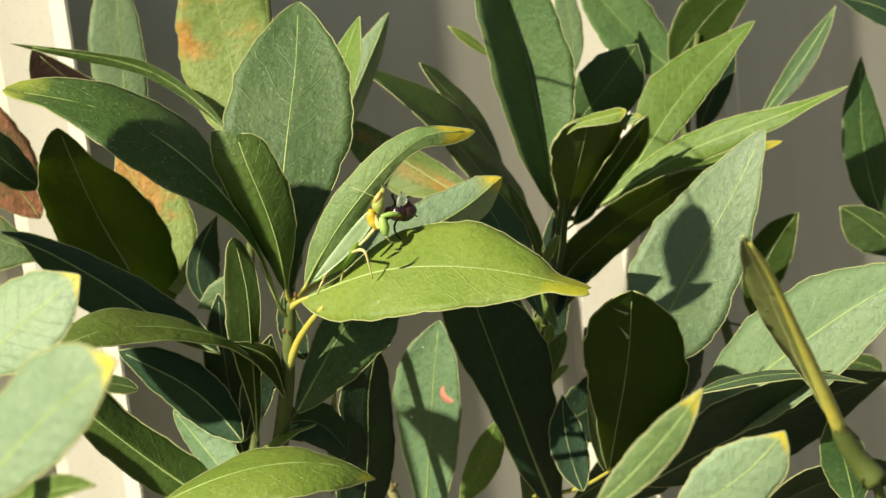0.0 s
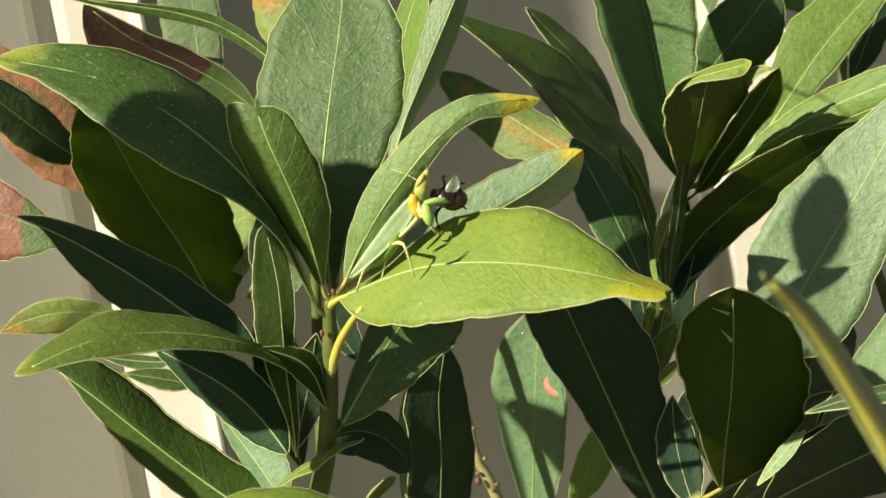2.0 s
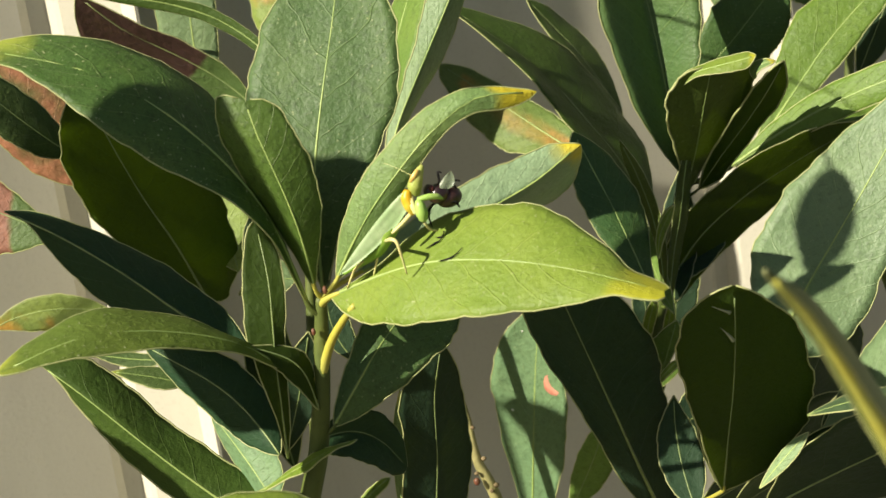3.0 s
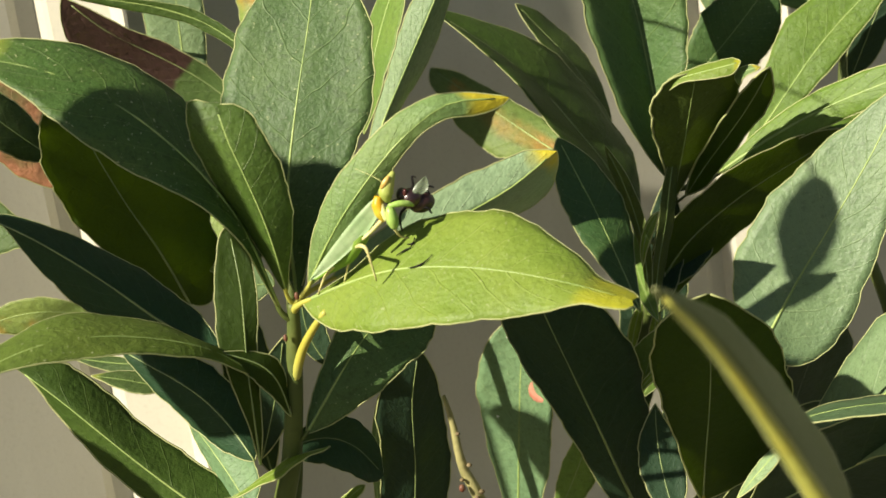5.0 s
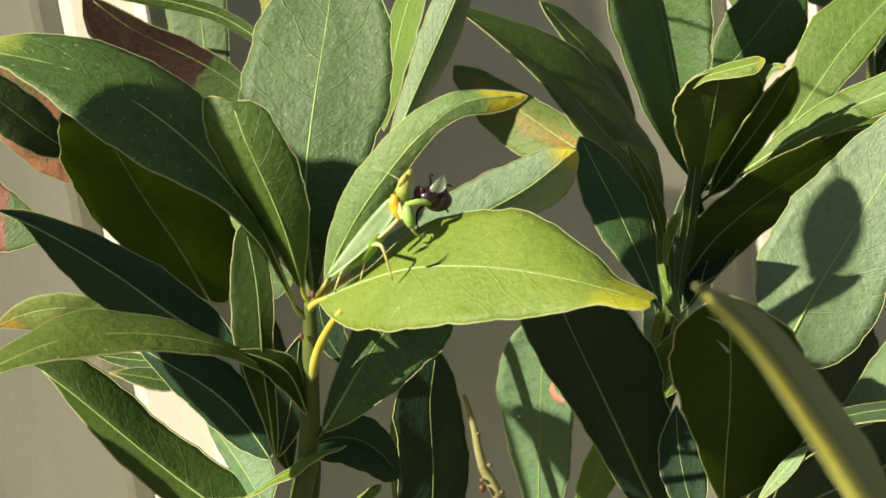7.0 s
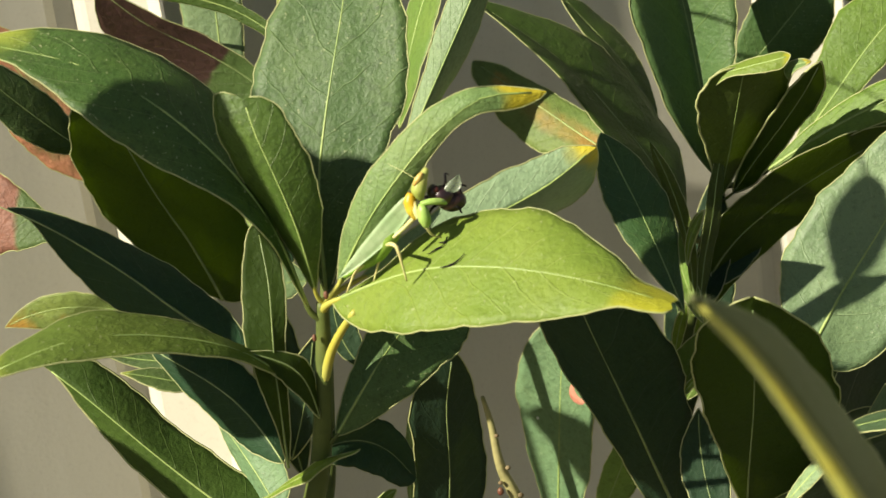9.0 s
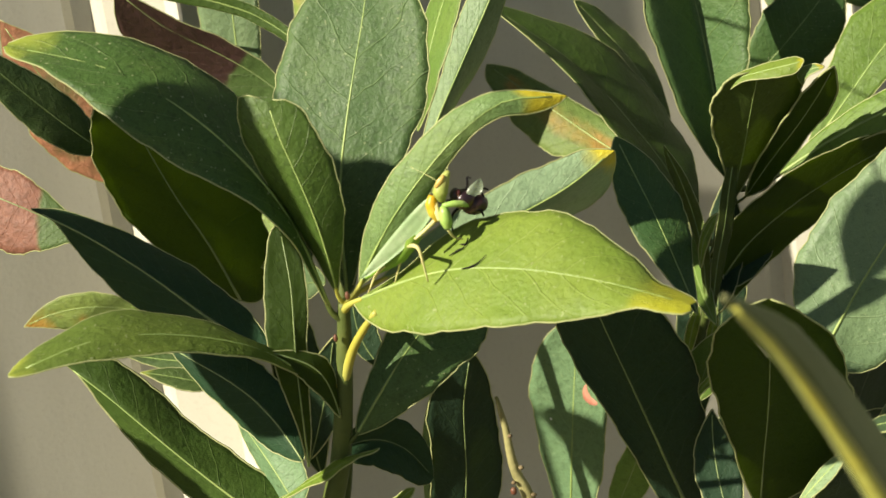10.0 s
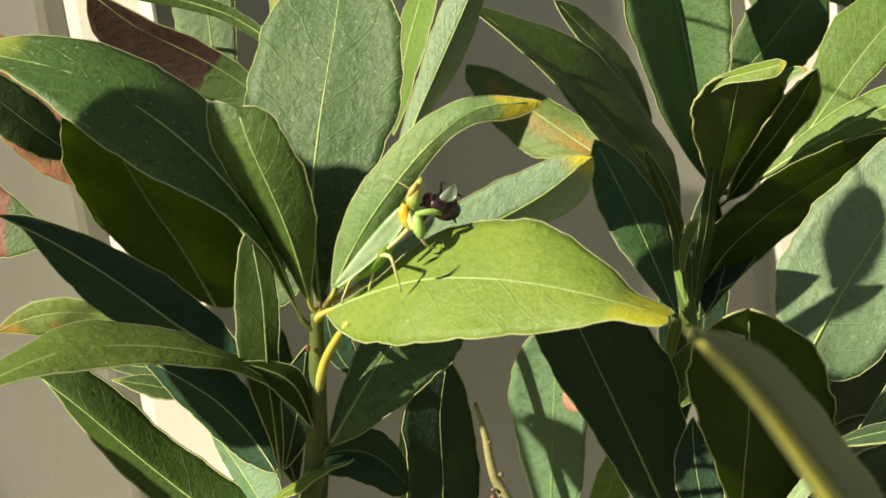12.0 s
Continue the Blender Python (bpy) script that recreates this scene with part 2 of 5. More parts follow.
# ---- building helpers ----
def part(name, bm, material, parent, label=""):
    """One mesh object under a thing or part; the coordinates are the world's."""
    mesh = bpy.data.meshes.new(name)
    bm.to_mesh(mesh)
    bm.free()
    for m in material if isinstance(material, (list, tuple)) else [material]:
        mesh.materials.append(m)
    for p in mesh.polygons:
        p.use_smooth = True
    ob = new(name, mesh)
    if parent:
        ob.parent = parent
        ob.matrix_parent_inverse = parent.matrix_basis.inverted()
    return tagged(ob, label)


def thing(name, at, label, category, group=""):
    ob = new(name)
    ob.empty_display_size = 0.01
    ob.matrix_basis = pose(*at)
    return tagged(ob, label, category, group)


def tube(bm, points, radii, sides=8, smooth=4, cap=True):
    """A round tube through the points, rounded off between them."""
    pts = [Vector(p) for p in points]
    path, rad = [], []
    n = len(pts)
    slopes = []
    for i in range(n):
        v = (pts[min(i + 1, n - 1)] - pts[max(i - 1, 0)]) * 0.5
        most = min((pts[k + 1] - pts[k]).length for k in (i - 1, i) if 0 <= k < n - 1)
        slopes.append(v * min(1.0, most / max(v.length, 1e-9)))
    for i in range(n - 1):
        p1, p2 = pts[i], pts[i + 1]
        for k in range(smooth):
            s = k / smooth
            h = s * s * (3 - 2 * s)
            path.append(p1.lerp(p2, h) + slopes[i] * (s * (1 - s) ** 2) - slopes[i + 1] * (s * s * (1 - s)))
            rad.append(radii[i] * (1 - s) + radii[i + 1] * s)
    path.append(pts[-1])
    rad.append(radii[-1])
    rings = []
    side = None
    for i, p in enumerate(path):
        way = (path[min(i + 1, len(path) - 1)] - path[max(i - 1, 0)]).normalized()
        if side is None:
            side = way.orthogonal().normalized()
        side = (side - way * side.dot(way)).normalized()
        up = way.cross(side)
        rings.append([bm.verts.new(p + rad[i] * (math.cos(a) * side + math.sin(a) * up)) for a in (2 * math.pi * k / sides for k in range(sides))])
    for a, b in zip(rings, rings[1:]):
        for k in range(sides):
            bm.faces.new((a[k], a[(k + 1) % sides], b[(k + 1) % sides], b[k]))
    if cap:
        bm.faces.new(rings[0][::-1])
        bm.faces.new(rings[-1])
    return bm


def ball(bm, centre, axes, turn=None, rings=8, sides=12):
    """An ellipsoid with half-axes along the columns of turn."""
    m = Matrix.Translation(centre) @ (turn.to_4x4() if turn else Matrix.Identity(4)) @ Matrix.Diagonal((*axes, 1))
    bmesh.ops.create_uvsphere(bm, u_segments=sides, v_segments=rings, radius=1, matrix=m)
    return bm


class Shoot:
    """A leafy shoot: an Empty, its stem's line, and the leaves that hang on it."""

    def __init__(self, label, line, radii, material, group="shoots of the shrub"):
        self.line = [Vector(p) for p in line]
        self.first = None
        self.ob = thing("leafy_shoot", line[0], label, "shrub", group)
        part("stem", tube(bmesh.new(), line, radii, 10, 6), material, self.ob)

    def joint(self, p):
        best = None
        for a, b in zip(self.line, self.line[1:]):
            for k in range(25):
                q = a.lerp(b, k / 24)
                d = (q - p).length + 0.8 * max(0.0, q.z - p.z + 0.004)
                if best is None or d < best[0]:
                    best = (d, q)
        return best[1]


count = [0]


def half_width(s, shape):
    """The blade's half width along its length, 1 at the middle; it draws in to a point towards the tip."""
    a, b, point = shape
    w = (s / 0.5) ** a * ((1 - s) / 0.5) ** b
    return w * (1 - point * max(0.0, (s - 0.7) / 0.3) ** 2)


def ripple(s, ph, plus):
    """Small unevenness of the margin."""
    k = 1.0 if plus else 1.7
    return 1 + 0.022 * math.sin(27 * s + ph[0] * k) + 0.016 * math.sin(53 * s + ph[1] * k) + 0.010 * math.sin(97 * s + ph[4] * k)


def leaf(shoot, base, middle, tip, left, right, kind, wave=0.6, blunt=0.0, twist=0.0, taper=1.0, peak=None, point=0.3, rib_width=1.0, stalk=True, rim_width=1.0):
    """A leaf whose midrib runs base > middle > tip, with its margins at left and right of the middle; the upper skin lies on the
    side from which left is at the left hand."""
    rnd = random.Random(count[0] * 7 + 10)
    B, M, T, L, R = (Vector(p) for p in (base, middle, tip, left, right))
    C = 2 * M - 0.5 * (B + T)
    at = lambda s: (1 - s) ** 2 * B + 2 * s * (1 - s) * C + s * s * T
    way = lambda s: (2 * (1 - s) * (C - B) + 2 * s * (T - C)).normalized()
    tm = way(0.5)
    lv, rv = L - M, R - M
    lv -= tm * lv.dot(tm)
    rv -= tm * rv.dot(tm)
    shape = []
    for p in peak or (rnd.uniform(0.43, 0.53), rnd.uniform(0.43, 0.53)):
        shape.append((taper * 1.72 * p, 1.72 * (1 - p) * (1 - 0.5 * blunt), point * (1 - blunt)))

    def sides(s):
        turn = Quaternion(way(s), radians(twist * (s - 0.5))) @ tm.rotation_difference(way(s))
        return turn @ lv * half_width(s, shape[0]), turn @ rv * half_width(s, shape[1])

    return skin_leaf(shoot, at, way, sides, kind, wave, rib_width, stalk, rim_width)


def lofted_leaf(shoot, spine, left, right, kind, wave=0.6, tip_end=0.85, base_end=0.85, rib_width=1.0, stalk=True, rim_width=1.0, reach=0.024):
    """A leaf that bends and folds freely: the midrib runs through five places of the spine, and the margins pass the three places
    of left and right beside its quarters. tip_end and base_end: small for a rounded end, 1 for a pointed one."""
    pts = [Vector(p) for p in spine]
    pts = [2 * pts[0] - pts[1]] + pts + [2 * pts[-1] - pts[-2]]

    def at(s):
        i = min(int(s * 4), 3)
        f = s * 4 - i
        a, b, c, d = pts[i:i + 4]
        return 0.5 * (2 * b + (c - a) * f + (2 * a - 5 * b + 4 * c - d) * f * f + (3 * b - a - 3 * c + d) * f ** 3)

    def way(s):
        return (at(min(s + 0.02, 1.0)) - at(max(s - 0.02, 0.0))).normalized()

    swell = lambda s: (2 * s) ** base_end * (2 - 2 * s) ** tip_end
    knots = [[(Vector(p) - at(q)) / swell(q) for p, q in zip(edge, (0.25, 0.5, 0.75))] for edge in (left, right)]

    def sides(s):
        q = min(max(s, 0.14), 0.86)
        k0, k1, k2 = 8 * (q - 0.5) * (q - 0.75), -16 * (q - 0.25) * (q - 0.75), 8 * (q - 0.25) * (q - 0.5)
        return [(e[0] * k0 + e[1] * k1 + e[2] * k2) * swell(s) for e in knots]

    return skin_leaf(shoot, at, way, sides, kind, wave, rib_width, stalk, rim_width, reach)


def skin_leaf(shoot, at, way, sides, kind, wave, rib_width, stalk, rim_width, reach=0.024):
    """Upper and under skin, a thin pale margin, a midrib and a stalk on a leaf's frame: the midrib's line and way, and the two
    vectors from it to the margins."""
    count[0] += 1
    rnd = random.Random(count[0] * 7 + 3)
    ph = [rnd.uniform(0, 6.28) for _ in range(6)]
    size = (at(1.0) - at(0.0)).length
    widest = max(v.length for v in sides(0.5))
    thick = 0.00017
    n_long, n_half = 40, 6

    def spot(s, u):
        l, r = sides(s)
        plus, k = u > 0, abs(u)
        side = l if plus else r
        n = way(s).cross(l - r).normalized()
        w = min(1.0, 1.2 * side.length / widest)
        lift = 0.010 * size * wave * k * k * math.sin(9.5 * s + ph[2] + (1.7 if plus else 0)) * w
        lift += 0.004 * size * wave * k * k * math.sin(23 * s + ph[3] * (1 if plus else 1.6)) * w
        lift += 0.03 * side.length * math.sin(math.pi * k)
        jag = 1 + (ripple(s, ph, plus) - 1) * max(0.0, 2 * k - 1)
        return at(s) + side * (k * jag) + n * lift, n

    bm = bmesh.new()
    uvl = bm.loops.layers.uv.new("UVMap")
    grids = ([], [])
    rims = ([], [])
    for i in range(n_long + 1):
        s = 0.004 + 0.994 * i / n_long
        rows = ([], [])
        for j in range(-n_half, n_half + 1):
            u = j / n_half
            p, n = spot(s, u)
            for skin, off in enumerate((thick, -thick)):
                rows[skin].append((bm.verts.new(p + n * off * (1 - 0.3 * abs(u))), (0.5 + 0.5 * u, s)))
            if abs(j) == n_half:
                rims[j > 0].append(p)
        for skin in (0, 1):
            grids[skin].append(rows[skin])
    for skin, rows in enumerate(grids):
        for ra, rb in zip(rows, rows[1:]):
            for j in range(2 * n_half):
                quad = [ra[j], ra[j + 1], rb[j + 1], rb[j]]
                if skin == 1:
                    quad.reverse()
                f = bm.faces.new([q[0] for q in quad])
                f.material_index = skin
                for lp, q in zip(f.loops, quad):
                    lp[uvl].uv = q[1]
    for edge in (0, -1):
        for i in range(n_long):
            quad = [grids[0][i][edge], grids[0][i + 1][edge], grids[1][i + 1][edge], grids[1][i][edge]]
            if edge == -1:
                quad.reverse()
            f = bm.faces.new([q[0] for q in quad])
            f.material_index = 2
            for lp, q in zip(f.loops, quad):
                lp[uvl].uv = q[1]
    upper, under = SKINS[kind]
    blade = part("leaf", bm, [upper, under, MARGIN], shoot.ob)
    shoot.first = shoot.first or blade
    rim = bmesh.new()
    for line in rims:
        tube(rim, line, [0.00023 * rim_width] * len(line), 5, 1)
    part("margin", rim, MARGIN, blade, "thin pale leaf margin")
    rib = bmesh.new()
    r0 = 0.0060 * size * rib_width
    rad = [max(r0 * k, 0.00027) for k in (1.0, 0.85, 0.7, 0.55, 0.45, 0.36, 0.2)]
    tube(rib, [at(s) for s in (0.0, 0.15, 0.3, 0.45, 0.6, 0.78, 0.95)], rad, 7, 3)
    rib_skin = STALK if kind == "near" else RIB_SHADED if kind in ("deep_shade", "olive", "redbrown") else RIB
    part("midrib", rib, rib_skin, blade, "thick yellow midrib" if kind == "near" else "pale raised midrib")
    B = at(0.0)
    q = shoot.joint(B)
    gap = (q - B).length
    if stalk and gap < reach:
        bend = B - way(0.0) * min(0.3 * gap, 0.008)
        line = tube(bmesh.new(), [q, bend.lerp(q, 0.35), B, at(0.03)], [k * max(r0, 0.0004) * (1.35 if stalk == "yellow" else 1.1) for k in (1.6, 1.3, 1.05, 0.8)], 8, 4)
        part("stalk", line, STALK if stalk == "yellow" else STEM, blade, "leaf stalk")
    return blade


# ---- setting: garden bed and ribbed sheet fence ----
def soil_material():
    return plain_material("dry_soil", (0.11, 0.10, 0.062), (0.17, 0.15, 0.095), 0.9, 30, 0.02, 0.2)


def build_ground():
    bm = bmesh.new()
    n = 60
    grid = []
    for i in range(n + 1):
        row = []
        for j in range(n + 1):
            u, v = 2 * i / n - 1, 2 * j / n - 1
            x, y = 40 * u * abs(u) ** 1.5, 40 * v * abs(v) ** 1.5
            z = 0.015 * noise.noise(Vector((x * 2, y * 2, 0)))
            row.append(bm.verts.new((x, y, z)))
        grid.append(row)
    for i in range(n):
        for j in range(n):
            bm.faces.new((grid[i][j], grid[i + 1][j], grid[i + 1][j + 1], grid[i][j + 1]))
    ob = part("ground", bm, soil_material(), None)
    tagged(ob, "dry brown garden soil under the shrub", "ground", kind="structure")


FENCE_AT = (-0.120, 0.212)      # foot of one rib; the fence runs on from there at a slant
FENCE_TURN = 28.7
PITCH = 0.311


def fence_paint():
    mat = bpy.data.materials.new("fence_paint")
    nodes, lk, bsdf = links(mat)
    coord = nodes.new("ShaderNodeTexCoord").outputs["Object"]
    stretch = nodes.new("ShaderNodeMapping")
    stretch.inputs["Scale"].default_value = (1.0, 1.0, 0.12)
    lk.new(coord, stretch.inputs["Vector"])
    streak = noise_node(nodes, lk, stretch.outputs[0], 22.0, 4.0, 0.6)
    fine = noise_node(nodes, lk, coord, 500.0, 3.0, 0.6)
    col = mix_colour(nodes, lk, ramp(nodes, lk, streak, 0.3, 0.7), (0.475, 0.455, 0.375), (0.535, 0.515, 0.43))
    col = mix_colour(nodes, lk, math_node(nodes, lk, "MULTIPLY", ramp(nodes, lk, fine, 0.5, 0.8), 0.3), col, (0.34, 0.31, 0.25))
    lk.new(col, bsdf.inputs["Base Color"])
    bsdf.inputs["Roughness"].default_value = 0.5
    bump = node(nodes, "ShaderNodeBump", Strength=0.2, Distance=0.0004)
    lk.new(fine, bump.inputs["Height"])
    lk.new(bump.outputs[0], bsdf.inputs["Normal"])
    return mat


def build_fence():
    paint = fence_paint()
    fence = thing("fence", (*FENCE_AT, 0), "taupe painted ribbed steel sheet fence behind the shrub", "fence")
    fence.matrix_basis = pose(*FENCE_AT, 0, 0, 0, FENCE_TURN)
    fence["kind"] = "structure"
    height = 1.8
    # one sheet: a groove, a slope that faces the sun, a thin fin added to shade the pan, its back, a broad pan with a
    # small swage; slope and fin are fitted to the camera's view
    prof = [(-0.013, 0.0), (-0.009, 0.0025), (-0.0015, 0.0025), (0.0005, -0.0035), (0.0020, -0.0055), (0.0232, -0.0180), (0.0245, -0.0325), (0.0258, -0.0325),
            (0.0272, 0.0), (0.12, 0.0), (0.124, -0.002), (0.134, -0.002), (0.138, 0.0), (0.22, 0.0), (PITCH - 0.013, 0.0)]
    bm = bmesh.new()
    front = [[bm.verts.new((x, y, z)) for x, y in prof] for z in (0.06, height)]
    back = [[bm.verts.new((x, y + 0.0012, z)) for x, y in prof] for z in (0.06, height)]
    for k in range(len(prof) - 1):
        bm.faces.new((front[0][k], front[0][k + 1], front[1][k + 1], front[1][k]))
        bm.faces.new((back[0][k + 1], back[0][k], back[1][k], back[1][k + 1]))
        for e in (0, 1):
            bm.faces.new((front[e][k], front[e][k + 1], back[e][k + 1], back[e][k]))
    bm.normal_update()
    data = bpy.data.meshes.new("panel")
    bm.to_mesh(data)
    bm.free()
    data.materials.append(paint)
    for k in range(-14, 15):
        ob = new("panel", data)
        ob.parent = fence
        ob.matrix_basis = pose(k * PITCH, 0, 0)
    for z in (0.04, height + 0.015):
        bm = bmesh.new()
        bmesh.ops.create_cube(bm, size=1, matrix=fence.matrix_basis @ Matrix.Translation((0, 0.002, z)) @ Matrix.Diagonal((29 * PITCH, 0.05, 0.05, 1)))
        bmesh.ops.bevel(bm, geom=bm.edges[:], offset=0.004, segments=2, affect="EDGES")
        part("rail", bm, paint, fence)


build_ground()
build_fence()

# ---- the shrub: shoots and their leaves ----
main_shoot = Shoot('leafy green shrub shoot with broad lance-shaped leaves round a mantis',
    [(-0.0086, 0.0870, 0.0000), (-0.0138, 0.0485, 0.4615), (-0.0172, 0.0100, 0.9230), (-0.0088, 0.0060, 0.9534), (-0.0046, 0.0030, 0.9721), (-0.0016, 0.0020, 0.9896), (0.0004, 0.0000, 1.0020)],
    [0.0068, 0.0051, 0.0034, 0.0030, 0.0026, 0.0022, 0.0016], STEM)
# the last three stem points are added out of view to hold a shade leaf
rear_shoot = Shoot('rear shrub shoot with pale green and red-brown dying leaves',
    [(-0.0143, 0.1050, 0.0000), (-0.0228, 0.0875, 0.4457), (-0.0285, 0.0700, 0.8914), (-0.0229, 0.0800, 0.9203), (-0.0187, 0.0900, 0.9622), (-0.0118, 0.1000, 1.0136), (0.0019, 0.1200, 1.0619), (0.0040, 0.1000, 1.1300), (-0.0150, 0.0000, 1.1750), (-0.0240, -0.0500, 1.1640)],
    [0.0060, 0.0045, 0.0030, 0.0022, 0.0020, 0.0016, 0.0012, 0.0007, 0.0004, 0.0003], STEM)
second_shoot = Shoot('dense shrub shoot of dark and bright green leaves',
    [(0.0435, 0.1170, 0.0000), (0.0697, 0.1135, 0.4286), (0.0871, 0.1100, 0.8572), (0.0885, 0.1250, 0.8869), (0.0934, 0.1350, 0.9143), (0.1008, 0.1400, 0.9386), (0.1087, 0.1400, 0.9641), (0.1155, 0.1550, 0.9835)],
    [0.0068, 0.0051, 0.0034, 0.0032, 0.0030, 0.0028, 0.0024, 0.0015], STEM)
far_shoot = Shoot('distant shrub shoot with green leaves in front of the fence',
    [(0.1003, 0.1440, 0.0000), (0.1604, 0.1720, 0.3977), (0.2005, 0.2000, 0.7954), (0.2064, 0.2200, 0.8871), (0.1935, 0.2300, 0.9491), (0.1957, 0.2400, 1.0029), (0.2067, 0.2500, 1.0444)],
    [0.0060, 0.0045, 0.0030, 0.0026, 0.0024, 0.0020, 0.0015], STEM)
left_sprig = Shoot('sunlit pale green shrub leaves with orange tips',
    [(-0.0284, 0.0030, 0.0000), (-0.0454, -0.1335, 0.5171), (-0.0568, -0.2700, 1.0342), (-0.0563, -0.2500, 1.0470), (-0.0660, -0.1900, 1.0459)],
    [0.0040, 0.0030, 0.0020, 0.0016, 0.0012], STEM)
right_sprig = Shoot('sunlit bright green shrub leaves with yellow tips',
    [(0.0373, 0.0240, 0.0000), (0.0597, -0.0880, 0.4885), (0.0746, -0.2000, 0.9770), (0.0711, -0.2100, 0.9939), (0.0655, -0.2250, 1.0098)],
    [0.0040, 0.0030, 0.0020, 0.0016, 0.0012], STEM)
near_sprig = Shoot('single grey-green leaf with a yellow midrib swaying close by',
    [(0.0664, 0.0270, 0.0000), (0.1063, -0.0815, 0.4798), (0.1329, -0.1900, 0.9596), (0.1320, -0.1900, 0.9755), (0.1241, -0.2000, 0.9985)],
    [0.0040, 0.0030, 0.0020, 0.0016, 0.0012], STEM)
# unseen shoot, added only to throw shade on the main shoot
shade_shoot = Shoot('tall leafy green shoot added out of view to cast shade',
    [(-0.2616, 0.0574, 0.0000), (-0.4186, -0.0157, 0.4100), (-0.5233, -0.0888, 0.8200), (-0.5033, -0.1088, 1.1200), (-0.4033, -0.1188, 1.2600), (-0.2633, -0.1288, 1.2650), (-0.2053, -0.1288, 1.2210)],
    [0.0060, 0.0045, 0.0030, 0.0020, 0.0012, 0.0007, 0.0006], STEM)
# second unseen shoot, put off to the left to darken the lower leaves
side_shade_shoot = Shoot('green shrub shoot added out of view to shade the leaves',
    [(-0.3000, -0.1000, 0.0000), (-0.2600, -0.0800, 0.5000), (-0.2350, -0.0600, 0.9500), (-0.2220, -0.0520, 1.0600), (-0.2200, -0.0500, 1.1200), (-0.2230, -0.0500, 1.1500)],
    [0.0060, 0.0045, 0.0030, 0.0022, 0.0018, 0.0012], STEM)

lofted_leaf(main_shoot, [(0.0039, -0.0040, 1.0030), (0.0280, -0.0169, 1.0125), (0.0506, -0.0280, 1.0144), (0.0721, -0.0374, 1.0115), (0.0928, -0.0450, 1.0055)],
            [(0.0297, -0.0057, 1.0172), (0.0551, -0.0140, 1.0261), (0.0771, -0.0262, 1.0174)], [(0.0212, -0.0249, 0.9996), (0.0446, -0.0380, 1.0022), (0.0700, -0.0454, 1.0060)], 'bright_tip', 1.5, stalk='yellow', tip_end=0.22)
lofted_leaf(main_shoot, [(0.0106, 0.0040, 1.0061), (0.0280, 0.0103, 1.0105), (0.0458, 0.0160, 1.0158), (0.0621, 0.0213, 1.0212), (0.0780, 0.0260, 1.0302)],
            [(0.0272, 0.0126, 1.0172), (0.0427, 0.0190, 1.0243), (0.0599, 0.0237, 1.0294)], [(0.0305, 0.0374, 1.0007), (0.0524, 0.0500, 1.0020), (0.0710, 0.0485, 1.0114)], 'pale_tip', 0.7, stalk='yellow', tip_end=0.9)
lofted_leaf(main_shoot, [(0.0056, -0.0010, 1.0065), (0.0165, -0.0064, 1.0235), (0.0315, -0.0080, 1.0399), (0.0486, -0.0059, 1.0524), (0.0675, 0.0000, 1.0518)],
            [(0.0121, -0.0040, 1.0272), (0.0265, -0.0050, 1.0441), (0.0463, -0.0035, 1.0553)], [(0.0230, -0.0056, 1.0229), (0.0362, -0.0070, 1.0399), (0.0504, -0.0051, 1.0491)], 'young_tip', 0.6, stalk='yellow', tip_end=0.7)
lofted_leaf(main_shoot, [(-0.0003, 0.0110, 1.0003), (0.0007, 0.0171, 1.0272), (0.0056, 0.0260, 1.0515), (0.0115, 0.0376, 1.0740), (0.0156, 0.0520, 1.0961)],
            [(0.0127, 0.0155, 1.0260), (0.0268, 0.0240, 1.0491), (0.0290, 0.0360, 1.0735)], [(-0.0104, 0.0187, 1.0316), (-0.0156, 0.0280, 1.0549), (-0.0072, 0.0392, 1.0771)], 'grey', 0.6)
lofted_leaf(main_shoot, [(-0.0034, -0.0010, 1.0006), (-0.0104, -0.0059, 1.0306), (-0.0270, -0.0060, 1.0551), (-0.0507, -0.0014, 1.0727), (-0.0823, 0.0080, 1.0822)],
            [(-0.0153, -0.0139, 1.0329), (-0.0380, -0.0160, 1.0527), (-0.0600, -0.0094, 1.0698)], [(-0.0094, 0.0093, 1.0274), (-0.0219, 0.0130, 1.0584), (-0.0458, 0.0138, 1.0787)], 'deep_tip', 1.2, tip_end=0.55)
lofted_leaf(main_shoot, [(-0.0006, -0.0020, 1.0053), (-0.0011, -0.0073, 1.0216), (-0.0037, -0.0100, 1.0371), (-0.0072, -0.0103, 1.0497), (-0.0098, -0.0080, 1.0609)],
            [(-0.0073, -0.0032, 1.0225), (-0.0141, -0.0050, 1.0392), (-0.0185, -0.0063, 1.0547)], [(0.0036, -0.0040, 1.0202), (0.0055, -0.0060, 1.0350), (0.0024, -0.0070, 1.0499)], 'mid_green', 0.8, stalk='yellow', tip_end=0.42)
lofted_leaf(main_shoot, [(-0.0579, 0.1160, 0.9725), (-0.0625, 0.1072, 0.9945), (-0.0695, 0.0980, 1.0170), (-0.0745, 0.0882, 1.0403), (-0.0772, 0.0780, 1.0583)],
            [(-0.0471, 0.1232, 0.9785), (-0.0468, 0.1180, 1.0062), (-0.0598, 0.1042, 1.0332)], [(-0.0783, 0.0960, 0.9996), (-0.0874, 0.0840, 1.0250), (-0.0866, 0.0770, 1.0451)], 'olive', 0.7, tip_end=0.7)
